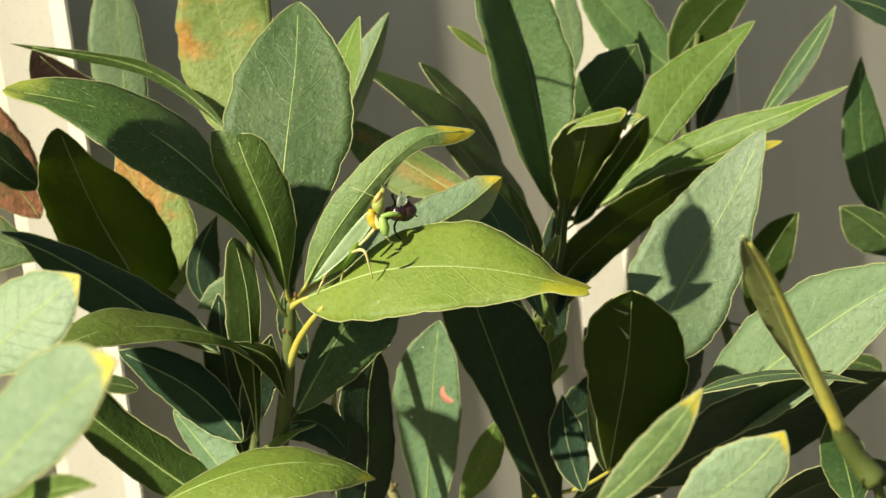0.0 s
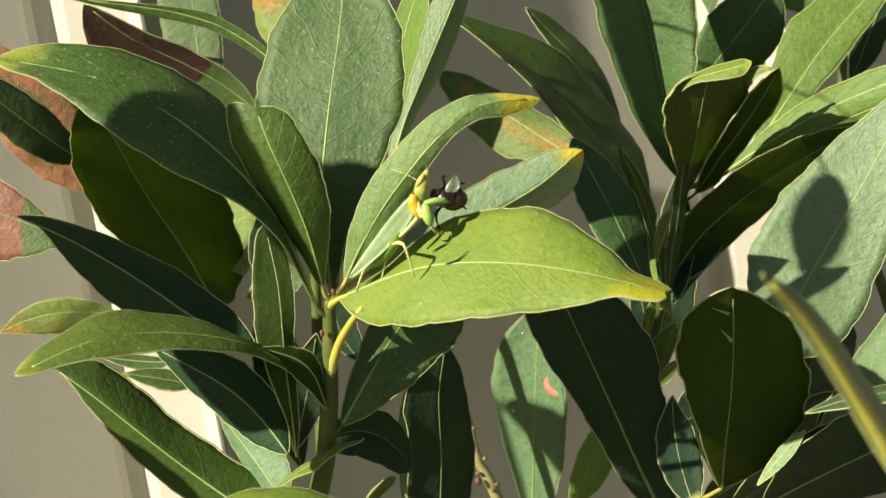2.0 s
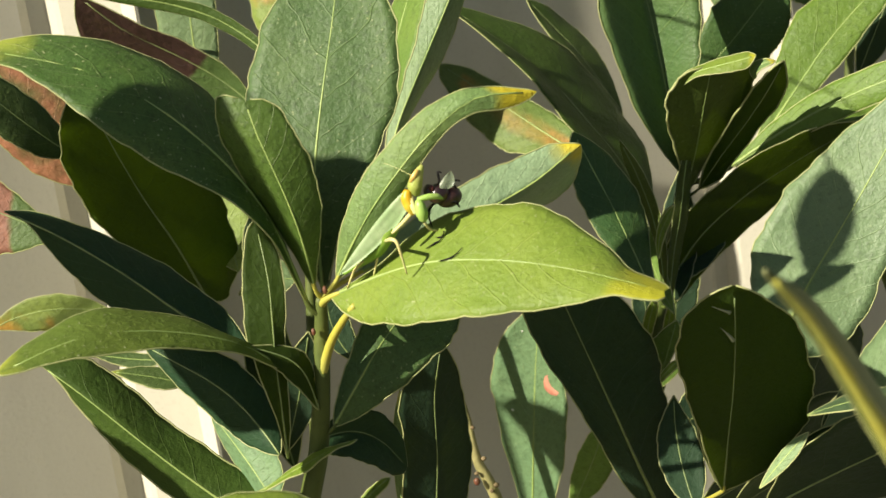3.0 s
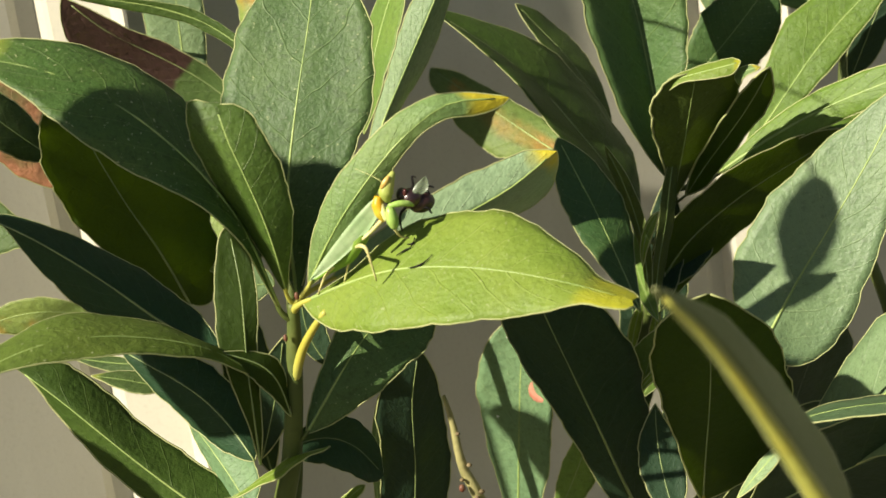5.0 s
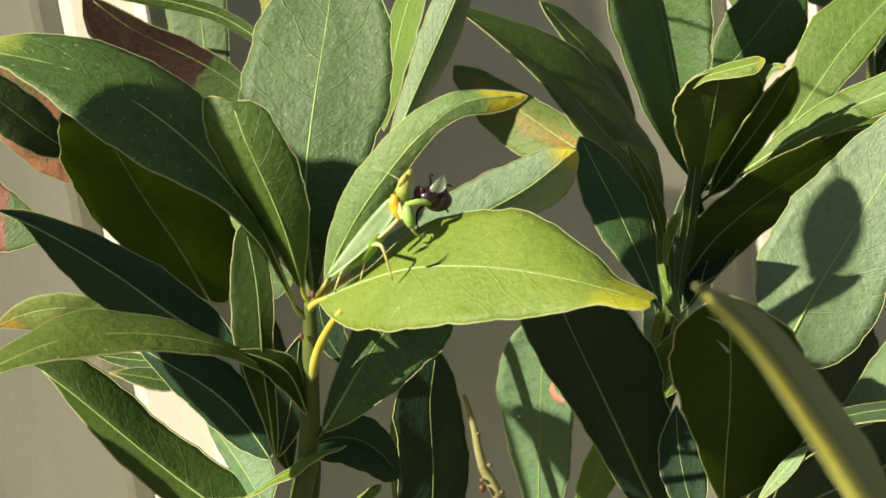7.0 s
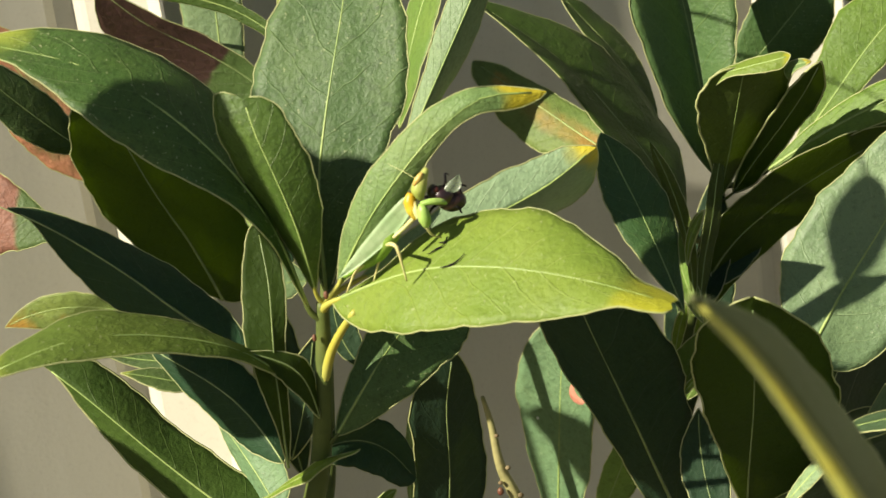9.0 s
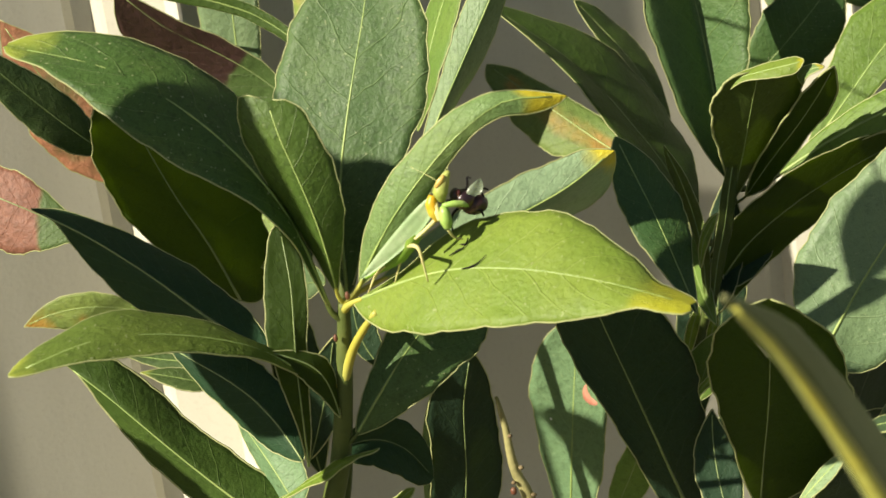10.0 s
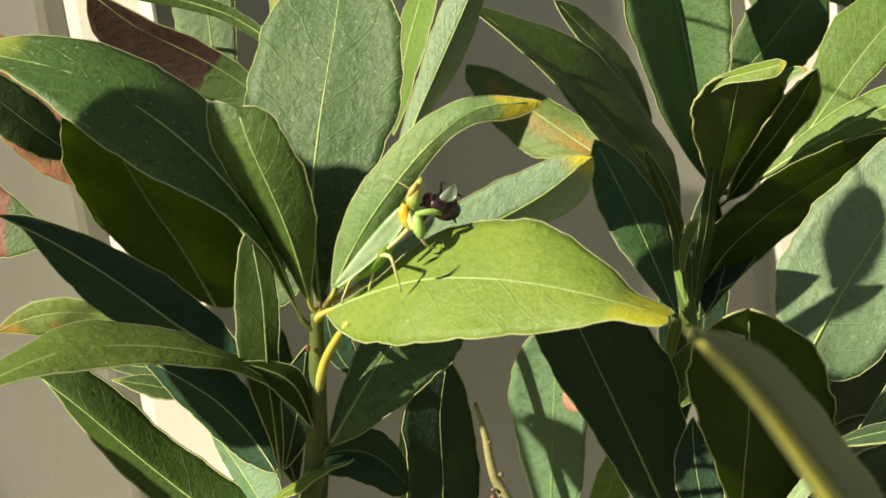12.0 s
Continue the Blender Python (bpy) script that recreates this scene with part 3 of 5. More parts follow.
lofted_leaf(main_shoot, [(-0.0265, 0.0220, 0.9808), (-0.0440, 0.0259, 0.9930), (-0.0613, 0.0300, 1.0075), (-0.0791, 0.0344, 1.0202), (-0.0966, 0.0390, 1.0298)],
            [(-0.0551, 0.0307, 0.9899), (-0.0739, 0.0360, 1.0015), (-0.0868, 0.0392, 1.0190)], [(-0.0379, 0.0339, 0.9961), (-0.0559, 0.0400, 1.0100), (-0.0780, 0.0424, 1.0230)], 'deep_shade', 0.8)
lofted_leaf(main_shoot, [(-0.0114, -0.0020, 0.9816), (-0.0226, -0.0130, 0.9956), (-0.0396, -0.0250, 1.0053), (-0.0573, -0.0380, 1.0101), (-0.0762, -0.0520, 1.0076)],
            [(-0.0235, -0.0194, 0.9957), (-0.0400, -0.0330, 1.0025), (-0.0578, -0.0444, 1.0072)], [(-0.0233, -0.0002, 0.9934), (-0.0411, -0.0090, 1.0053), (-0.0619, -0.0252, 1.0118)], 'matte', 1.4, stalk='yellow', tip_end=0.65)
lofted_leaf(main_shoot, [(-0.0342, 0.0300, 0.9210), (-0.0502, 0.0324, 0.9349), (-0.0668, 0.0350, 0.9509), (-0.0825, 0.0379, 0.9670), (-0.0971, 0.0410, 0.9802)],
            [(-0.0605, 0.0356, 0.9313), (-0.0786, 0.0390, 0.9511), (-0.0906, 0.0411, 0.9710)], [(-0.0397, 0.0420, 0.9359), (-0.0596, 0.0470, 0.9514), (-0.0757, 0.0475, 0.9712)], 'dim', 1.1, rim_width=1.7)
lofted_leaf(main_shoot, [(-0.0229, 0.0200, 0.9487), (-0.0306, 0.0275, 0.9584), (-0.0403, 0.0340, 0.9672), (-0.0517, 0.0395, 0.9738), (-0.0635, 0.0440, 0.9806)],
            [(-0.0353, 0.0291, 0.9508), (-0.0458, 0.0360, 0.9585), (-0.0569, 0.0411, 0.9701)], [(-0.0237, 0.0307, 0.9576), (-0.0301, 0.0380, 0.9679), (-0.0427, 0.0427, 0.9772)], 'deep_shade', 0.5, stalk=False)
lofted_leaf(main_shoot, [(-0.0296, 0.0300, 0.9301), (-0.0341, 0.0352, 0.9367), (-0.0384, 0.0400, 0.9420), (-0.0428, 0.0442, 0.9476), (-0.0478, 0.0480, 0.9546)],
            [(-0.0255, 0.0321, 0.9355), (-0.0276, 0.0360, 0.9444), (-0.0370, 0.0411, 0.9509)], [(-0.0373, 0.0384, 0.9312), (-0.0420, 0.0440, 0.9371), (-0.0461, 0.0474, 0.9448)], 'grey_green', 0.5, stalk=False)
lofted_leaf(main_shoot, [(-0.0168, 0.0000, 0.9553), (-0.0152, -0.0040, 0.9742), (-0.0143, -0.0040, 0.9912), (-0.0135, 0.0000, 1.0067), (-0.0156, 0.0080, 1.0245)],
            [(-0.0132, -0.0024, 0.9733), (-0.0113, -0.0020, 0.9910), (-0.0094, 0.0016, 1.0073)], [(-0.0182, -0.0048, 0.9748), (-0.0211, -0.0050, 0.9924), (-0.0207, -0.0008, 1.0078)], 'olive', 0.6, stalk=False, tip_end=0.6)
lofted_leaf(main_shoot, [(-0.0028, 0.0040, 0.9617), (0.0043, 0.0077, 0.9708), (0.0118, 0.0140, 0.9797), (0.0190, 0.0227, 0.9860), (0.0268, 0.0340, 0.9913)],
            [(0.0109, 0.0109, 0.9647), (0.0262, 0.0180, 0.9729), (0.0363, 0.0260, 0.9813)], [(0.0004, 0.0094, 0.9725), (0.0062, 0.0160, 0.9836), (0.0142, 0.0244, 0.9932)], 'grey', 0.6, rib_width=1.6)
lofted_leaf(main_shoot, [(0.0134, 0.0550, 0.8892), (0.0180, 0.0527, 0.9111), (0.0214, 0.0500, 0.9318), (0.0232, 0.0467, 0.9503), (0.0284, 0.0430, 0.9703)],
            [(0.0262, 0.0607, 0.9065), (0.0313, 0.0600, 0.9264), (0.0321, 0.0548, 0.9462)], [(0.0080, 0.0479, 0.9145), (0.0111, 0.0440, 0.9346), (0.0132, 0.0420, 0.9534)], 'deep_shade', 0.8)
lofted_leaf(main_shoot, [(-0.0296, -0.0020, 0.9449), (-0.0196, -0.0011, 0.9497), (-0.0104, 0.0000, 0.9534), (-0.0034, 0.0014, 0.9561), (0.0035, 0.0030, 0.9574)],
            [(-0.0204, 0.0013, 0.9496), (-0.0112, 0.0030, 0.9535), (-0.0037, 0.0038, 0.9560)], [(-0.0186, -0.0035, 0.9497), (-0.0094, -0.0030, 0.9535), (-0.0029, -0.0010, 0.9559)], 'bright', 1.6)
leaf(main_shoot, (-0.0411, -0.1000, 0.9750), (-0.0073, -0.1000, 0.9823), (0.0193, -0.0940, 0.9719), (-0.0024, -0.0880, 0.9828), (-0.0135, -0.1120, 0.9766), 'bright_tip', 0.8)
lofted_leaf(main_shoot, [(-0.0112, 0.0120, 0.9542), (-0.0049, 0.0173, 0.9544), (0.0013, 0.0220, 0.9523), (0.0075, 0.0262, 0.9466), (0.0134, 0.0300, 0.9357)],
            [(-0.0033, 0.0173, 0.9600), (0.0046, 0.0220, 0.9594), (0.0118, 0.0262, 0.9520)], [(-0.0055, 0.0124, 0.9496), (0.0013, 0.0160, 0.9455), (0.0077, 0.0215, 0.9387)], 'deep_shade', 0.5, stalk=False, rim_width=0.5)
lofted_leaf(main_shoot, [(-0.0027, 0.0200, 0.9274), (0.0011, 0.0200, 0.9313), (0.0039, 0.0200, 0.9336), (0.0063, 0.0200, 0.9355), (0.0089, 0.0200, 0.9371)],
            [(0.0000, 0.0216, 0.9321), (0.0028, 0.0220, 0.9342), (0.0054, 0.0216, 0.9361)], [(0.0022, 0.0184, 0.9308), (0.0050, 0.0180, 0.9330), (0.0073, 0.0184, 0.9348)], 'bright', 0.6, stalk=False)
# two dark filler leaves added to darken the gap beside the stem
leaf(main_shoot, (-0.0228, 0.0300, 0.9453), (-0.0151, 0.0300, 0.9652), (-0.0080, 0.0200, 0.9862), (-0.0090, 0.0300, 0.9644), (-0.0212, 0.0300, 0.9660), 'deep_shade', 0.5, stalk=False)
leaf(main_shoot, (-0.0247, 0.0500, 0.9312), (-0.0269, 0.0500, 0.9632), (-0.0260, 0.0500, 0.9957), (-0.0183, 0.0500, 0.9621), (-0.0347, 0.0500, 0.9642), 'deep_shade', 0.5, stalk=False)
leaf(main_shoot, (0.0054, 0.0600, 0.9087), (0.0079, 0.0600, 0.9309), (0.0116, 0.0600, 0.9506), (0.0062, 0.0620, 0.9303), (0.0100, 0.0580, 0.9315), 'young_tip', 0.4)
# another dark filler leaf, added behind the stem
leaf(main_shoot, (0.0029, 0.0300, 0.9722), (-0.0023, 0.0300, 0.9840), (-0.0018, 0.0300, 0.9985), (0.0031, 0.0300, 0.9851), (-0.0058, 0.0300, 0.9844), 'deep_shade', 0.4, stalk=False)
leaf(main_shoot, (0.0028, 0.0150, 1.0076), (0.0031, 0.0150, 1.0128), (0.0027, 0.0180, 1.0198), (0.0058, 0.0180, 1.0116), (-0.0001, 0.0150, 1.0132), 'grey', 0.4)
lofted_leaf(main_shoot, [(-0.0056, 0.0000, 0.9688), (-0.0067, -0.0020, 0.9784), (-0.0094, -0.0040, 0.9851), (-0.0145, -0.0060, 0.9893), (-0.0209, -0.0080, 0.9927)],
            [(-0.0055, 0.0012, 0.9788), (-0.0068, 0.0000, 0.9861), (-0.0123, -0.0028, 0.9902)], [(-0.0095, -0.0036, 0.9771), (-0.0134, -0.0060, 0.9833), (-0.0169, -0.0076, 0.9880)], 'olive', 0.5, stalk=False)
lofted_leaf(rear_shoot, [(-0.0384, 0.1700, 1.0294), (-0.0494, 0.1696, 1.0414), (-0.0641, 0.1670, 1.0535), (-0.0799, 0.1621, 1.0652), (-0.0936, 0.1550, 1.0812)],
            [(-0.0451, 0.1664, 1.0457), (-0.0591, 0.1630, 1.0579), (-0.0763, 0.1589, 1.0692)], [(-0.0594, 0.1744, 1.0327), (-0.0784, 0.1730, 1.0442), (-0.0940, 0.1669, 1.0581)], 'redbrown', 0.7)
leaf(rear_shoot, (-0.0904, 0.1000, 1.0332), (-0.1047, 0.0900, 1.0516), (-0.1244, 0.0800, 1.0793), (-0.1097, 0.0850, 1.0471), (-0.0997, 0.0950, 1.0559), 'green_dull', 0.5)
leaf(rear_shoot, (-0.0971, 0.1300, 1.0159), (-0.1124, 0.1300, 1.0464), (-0.1288, 0.1300, 1.0784), (-0.1228, 0.1250, 1.0369), (-0.1004, 0.1350, 1.0522), 'redgreen', 0.6)
lofted_leaf(rear_shoot, [(-0.0835, 0.0550, 1.0158), (-0.0955, 0.0560, 1.0212), (-0.1068, 0.0580, 1.0268), (-0.1178, 0.0610, 1.0318), (-0.1301, 0.0650, 1.0366)],
            [(-0.0970, 0.0528, 1.0140), (-0.1086, 0.0540, 1.0130), (-0.1201, 0.0578, 1.0164)], [(-0.0960, 0.0592, 1.0275), (-0.1052, 0.0620, 1.0359), (-0.1170, 0.0642, 1.0403)], 'redbrown', 0.8)
lofted_leaf(rear_shoot, [(-0.0196, 0.1600, 1.0380), (-0.0324, 0.1663, 1.0521), (-0.0447, 0.1700, 1.0622), (-0.0627, 0.1713, 1.0715), (-0.1045, 0.1700, 1.0834)],
            [(-0.0339, 0.1663, 1.0506), (-0.0466, 0.1700, 1.0603), (-0.0610, 0.1713, 1.0677)], [(-0.0307, 0.1663, 1.0540), (-0.0432, 0.1700, 1.0646), (-0.0582, 0.1713, 1.0724)], 'dim', 0.3, rib_width=0.4, rim_width=0.5)
leaf(rear_shoot, (-0.0630, 0.1900, 1.0110), (-0.0626, 0.2000, 1.0699), (-0.0593, 0.2000, 1.1089), (-0.0763, 0.2000, 1.0690), (-0.0527, 0.2000, 1.0650), 'pale', 0.5)
leaf(rear_shoot, (-0.0457, 0.1200, 0.9801), (-0.0519, 0.1300, 1.0094), (-0.0645, 0.1400, 1.0384), (-0.0660, 0.1300, 1.0064), (-0.0375, 0.1300, 1.0146), 'yelorange', 0.5)
leaf(rear_shoot, (-0.0123, 0.1700, 1.0259), (-0.0159, 0.1870, 1.0708), (-0.0223, 0.1900, 1.1173), (-0.0374, 0.1900, 1.0718), (0.0051, 0.1850, 1.0760), 'yelorange', 0.6)
lofted_leaf(rear_shoot, [(0.0131, 0.1050, 1.0121), (0.0191, 0.1116, 1.0267), (0.0273, 0.1180, 1.0409), (0.0367, 0.1241, 1.0564), (0.0517, 0.1300, 1.0820)],
            [(0.0168, 0.1148, 1.0299), (0.0237, 0.1220, 1.0456), (0.0311, 0.1273, 1.0607)], [(0.0209, 0.1228, 1.0242), (0.0322, 0.1320, 1.0389), (0.0426, 0.1353, 1.0551)], 'pale', 0.6)
leaf(rear_shoot, (0.0185, 0.0700, 1.0336), (0.0260, 0.0800, 1.0605), (0.0381, 0.0900, 1.0853), (0.0218, 0.0900, 1.0634), (0.0326, 0.0700, 1.0611), 'young', 0.5)
leaf(rear_shoot, (-0.0630, 0.0800, 0.9543), (-0.0722, 0.0800, 0.9579), (-0.0866, 0.0800, 0.9617), (-0.0720, 0.0750, 0.9560), (-0.0713, 0.0850, 0.9596), 'green_dull', 0.3)
leaf(rear_shoot, (-0.0931, 0.1200, 0.9707), (-0.1166, 0.1200, 0.9749), (-0.1388, 0.1200, 0.9701), (-0.1161, 0.1200, 0.9671), (-0.1176, 0.1200, 0.9805), 'yelorange', 0.4)
leaf(rear_shoot, (-0.0738, 0.1000, 0.9576), (-0.0838, 0.1000, 0.9589), (-0.0994, 0.1000, 0.9631), (-0.0839, 0.0980, 0.9564), (-0.0849, 0.1020, 0.9609), 'green_dull', 0.3)
# dark filler leaf added to close a gap
leaf(rear_shoot, (-0.0339, 0.1100, 0.9765), (-0.0362, 0.1100, 0.9931), (-0.0257, 0.1100, 1.0125), (-0.0273, 0.1100, 0.9920), (-0.0409, 0.1100, 0.9914), 'deep_shade', 0.4)
leaf(rear_shoot, (-0.0156, 0.0600, 0.9915), (-0.0240, 0.0600, 0.9916), (-0.0348, 0.0600, 0.9886), (-0.0247, 0.0600, 0.9862), (-0.0220, 0.0600, 0.9989), 'pale', 0.4)
# unseen leaf added to throw a shadow on the pale leaf at the right
lofted_leaf(rear_shoot, [(-0.0221, -0.0528, 1.1569), (-0.0201, -0.0528, 1.1464), (-0.0187, -0.0528, 1.1364), (-0.0174, -0.0528, 1.1252), (-0.0172, -0.0528, 1.1136)],
            [(-0.0114, -0.0528, 1.1467), (-0.0068, -0.0528, 1.1356), (-0.0066, -0.0528, 1.1238)], [(-0.0293, -0.0528, 1.1485), (-0.0305, -0.0528, 1.1387), (-0.0260, -0.0528, 1.1267)], 'green', 0.3, tip_end=0.4, base_end=0.6 )
lofted_leaf(second_shoot, [(0.1165, 0.1600, 0.9849), (0.1143, 0.1630, 1.0162), (0.1114, 0.1660, 1.0462), (0.1064, 0.1690, 1.0744), (0.0982, 0.1720, 1.1085)],
            [(0.0985, 0.1478, 1.0247), (0.0916, 0.1470, 1.0578), (0.0887, 0.1538, 1.0846)], [(0.1232, 0.1526, 1.0202), (0.1287, 0.1530, 1.0433), (0.1221, 0.1586, 1.0758)], 'grey_green', 0.6)
lofted_leaf(second_shoot, [(0.1157, 0.1450, 0.9805), (0.1193, 0.1369, 0.9952), (0.1222, 0.1300, 1.0086), (0.1246, 0.1244, 1.0203), (0.1270, 0.1200, 1.0306)],
            [(0.1270, 0.1433, 0.9957), (0.1353, 0.1380, 1.0078), (0.1417, 0.1308, 1.0209)], [(0.1134, 0.1321, 0.9984), (0.1105, 0.1240, 1.0128), (0.1115, 0.1196, 1.0232)], 'olive_lit', 0.8, tip_end=0.42, rim_width=1.8)
lofted_leaf(second_shoot, [(0.1119, 0.1240, 1.0228), (0.1195, 0.1200, 1.0288), (0.1273, 0.1170, 1.0310), (0.1346, 0.1150, 1.0323), (0.1414, 0.1140, 1.0335)],
            [(0.1193, 0.1224, 1.0302), (0.1280, 0.1200, 1.0326), (0.1367, 0.1174, 1.0344)], [(0.1204, 0.1184, 1.0278), (0.1270, 0.1150, 1.0292), (0.1349, 0.1134, 1.0292)], 'bright_tip', 0.9, stalk=False)
lofted_leaf(second_shoot, [(0.1210, 0.1450, 0.9826), (0.1298, 0.1400, 0.9952), (0.1393, 0.1350, 1.0074), (0.1464, 0.1300, 1.0180), (0.1522, 0.1250, 1.0286)],
            [(0.1343, 0.1464, 0.9903), (0.1461, 0.1430, 1.0042), (0.1527, 0.1364, 1.0150)], [(0.1261, 0.1376, 0.9977), (0.1348, 0.1320, 1.0104), (0.1424, 0.1276, 1.0209)], 'olive', 0.8, rim_width=1.8)
lofted_leaf(second_shoot, [(0.1032, 0.1500, 0.9700), (0.0951, 0.1589, 0.9914), (0.0828, 0.1650, 1.0106), (0.0673, 0.1684, 1.0314), (0.0374, 0.1690, 1.0581)],
            [(0.0882, 0.1477, 0.9952), (0.0747, 0.1510, 1.0133), (0.0605, 0.1572, 1.0352)], [(0.1047, 0.1781, 0.9930), (0.0957, 0.1890, 1.0110), (0.0773, 0.1876, 1.0343)], 'dim', 0.8)
lofted_leaf(second_shoot, [(0.0987, 0.1900, 1.0037), (0.0912, 0.1956, 1.0183), (0.0839, 0.2000, 1.0302), (0.0769, 0.2031, 1.0392), (0.0675, 0.2050, 1.0514)],
            [(0.0882, 0.1892, 1.0187), (0.0797, 0.1920, 1.0311), (0.0730, 0.1967, 1.0402)], [(0.0955, 0.2052, 1.0202), (0.0895, 0.2120, 1.0309), (0.0814, 0.2127, 1.0409)], 'dim', 0.5)
lofted_leaf(second_shoot, [(0.1436, 0.1600, 0.9899), (0.1610, 0.1681, 1.0082), (0.1779, 0.1750, 1.0261), (0.1962, 0.1806, 1.0409), (0.2165, 0.1850, 1.0552)],
            [(0.1550, 0.1729, 1.0148), (0.1670, 0.1810, 1.0354), (0.1894, 0.1854, 1.0467)], [(0.1661, 0.1649, 1.0064), (0.1839, 0.1710, 1.0209), (0.2016, 0.1774, 1.0389)], 'fresh', 0.6)
lofted_leaf(second_shoot, [(0.1328, 0.1520, 0.9868), (0.1559, 0.1465, 1.0008), (0.1816, 0.1380, 1.0126), (0.2091, 0.1265, 1.0223), (0.2327, 0.1120, 1.0333)],
            [(0.1540, 0.1497, 1.0052), (0.1801, 0.1420, 1.0184), (0.2086, 0.1297, 1.0250)], [(0.1589, 0.1433, 0.9973), (0.1856, 0.1340, 1.0084), (0.2106, 0.1233, 1.0195)], 'fresh', 0.7)
lofted_leaf(second_shoot, [(0.1473, 0.1500, 0.9909), (0.1676, 0.1556, 0.9953), (0.1853, 0.1600, 0.9986), (0.2028, 0.1631, 1.0020), (0.2203, 0.1650, 1.0036)],
            [(0.1673, 0.1588, 0.9980), (0.1853, 0.1640, 1.0019), (0.2026, 0.1663, 1.0042)], [(0.1681, 0.1524, 0.9925), (0.1863, 0.1560, 0.9957), (0.2032, 0.1599, 0.9992)], 'fresh_tip', 0.5)
lofted_leaf(second_shoot, [(0.0984, 0.1420, 0.9355), (0.1151, 0.1432, 0.9607), (0.1352, 0.1450, 0.9765), (0.1589, 0.1472, 0.9887), (0.1843, 0.1500, 0.9984)],
            [(0.1236, 0.1529, 0.9521), (0.1471, 0.1570, 0.9685), (0.1708, 0.1568, 0.9828)], [(0.1072, 0.1336, 0.9670), (0.1272, 0.1330, 0.9874), (0.1537, 0.1376, 0.9985)], 'olive', 0.5, stalk=False)
lofted_leaf(second_shoot, [(0.1325, 0.0620, 0.9480), (0.1457, 0.0700, 0.9656), (0.1596, 0.0760, 0.9828), (0.1744, 0.0800, 1.0026), (0.1885, 0.0820, 1.0255)],
            [(0.1591, 0.0652, 0.9510), (0.1744, 0.0700, 0.9773), (0.1830, 0.0752, 1.0024)], [(0.1296, 0.0764, 0.9752), (0.1433, 0.0840, 0.9933), (0.1642, 0.0864, 1.0099)], 'grey_pale', 0.6)
lofted_leaf(second_shoot, [(0.0908, 0.1900, 0.9828), (0.0731, 0.2031, 0.9942), (0.0571, 0.2150, 1.0056), (0.0433, 0.2256, 1.0154), (0.0290, 0.2350, 1.0262)],
            [(0.0641, 0.1999, 0.9905), (0.0477, 0.2110, 0.9950), (0.0338, 0.2224, 1.0106)], [(0.0783, 0.2063, 0.9989), (0.0647, 0.2190, 1.0086), (0.0479, 0.2288, 1.0190)], 'orangeleaf', 0.8)
lofted_leaf(second_shoot, [(0.0989, 0.1050, 0.9537), (0.0934, 0.1116, 0.9716), (0.0881, 0.1180, 0.9871), (0.0831, 0.1241, 0.9994), (0.0779, 0.1300, 1.0124)],
            [(0.0874, 0.1084, 0.9712), (0.0794, 0.1140, 0.9847), (0.0754, 0.1209, 0.9981)], [(0.0995, 0.1180, 0.9736), (0.0984, 0.1260, 0.9867), (0.0906, 0.1305, 1.0004)], 'green', 0.5, stalk=False)
spotted_leaf = lofted_leaf(second_shoot, [(0.0427, 0.1500, 0.8437), (0.0465, 0.1445, 0.8735), (0.0502, 0.1400, 0.9005), (0.0541, 0.1365, 0.9263), (0.0588, 0.1340, 0.9513)],
            [(0.0561, 0.1389, 0.8747), (0.0623, 0.1330, 0.9018), (0.0643, 0.1309, 0.9270)], [(0.0402, 0.1493, 0.8721), (0.0369, 0.1460, 0.8998), (0.0381, 0.1413, 0.9267)], 'grey_green', 0.5)
lofted_leaf(second_shoot, [(0.0956, 0.0850, 0.8730), (0.0863, 0.0757, 0.9044), (0.0784, 0.0660, 0.9342), (0.0715, 0.0558, 0.9601), (0.0635, 0.0450, 0.9907)],
            [(0.0972, 0.0853, 0.9026), (0.0971, 0.0780, 0.9293), (0.0932, 0.0654, 0.9571)], [(0.0751, 0.0693, 0.9147), (0.0651, 0.0580, 0.9428), (0.0557, 0.0493, 0.9690)], 'deep_shade', 1.0)
oval_leaf = lofted_leaf(second_shoot, [(0.1098, 0.0450, 0.9091), (0.1113, 0.0296, 0.9317), (0.1130, 0.0160, 0.9523), (0.1139, 0.0041, 0.9721), (0.1142, -0.0060, 0.9925)],
            [(0.1326, 0.0384, 0.9255), (0.1372, 0.0270, 0.9452), (0.1345, 0.0129, 0.9674)], [(0.1036, 0.0240, 0.9340), (0.0992, 0.0090, 0.9566), (0.0972, -0.0015, 0.9770)], 'olive', 1.0, stalk='yellow', tip_end=0.8, rib_width=0.8, rim_width=1.3, reach=0.1)
leaf(second_shoot, (0.1389, 0.0540, 0.9097), (0.1776, 0.0280, 0.9526), (0.2219, 0.0080, 0.9840), (0.1819, 0.0120, 0.9423), (0.1749, 0.0520, 0.9631), 'grey_pale', 0.6)
leaf(second_shoot, (0.1289, -0.0200, 0.9578), (0.1576, -0.0250, 0.9628), (0.1856, -0.0300, 0.9572), (0.1552, -0.0340, 0.9637), (0.1611, -0.0120, 0.9601), 'green_dull', 0.5)
leaf(second_shoot, (0.1219, 0.0400, 0.9036), (0.1660, 0.0300, 0.9256), (0.2124, 0.0200, 0.9420), (0.1796, 0.0500, 0.9030), (0.1552, 0.0100, 0.9466), 'deep_shade', 0.5)
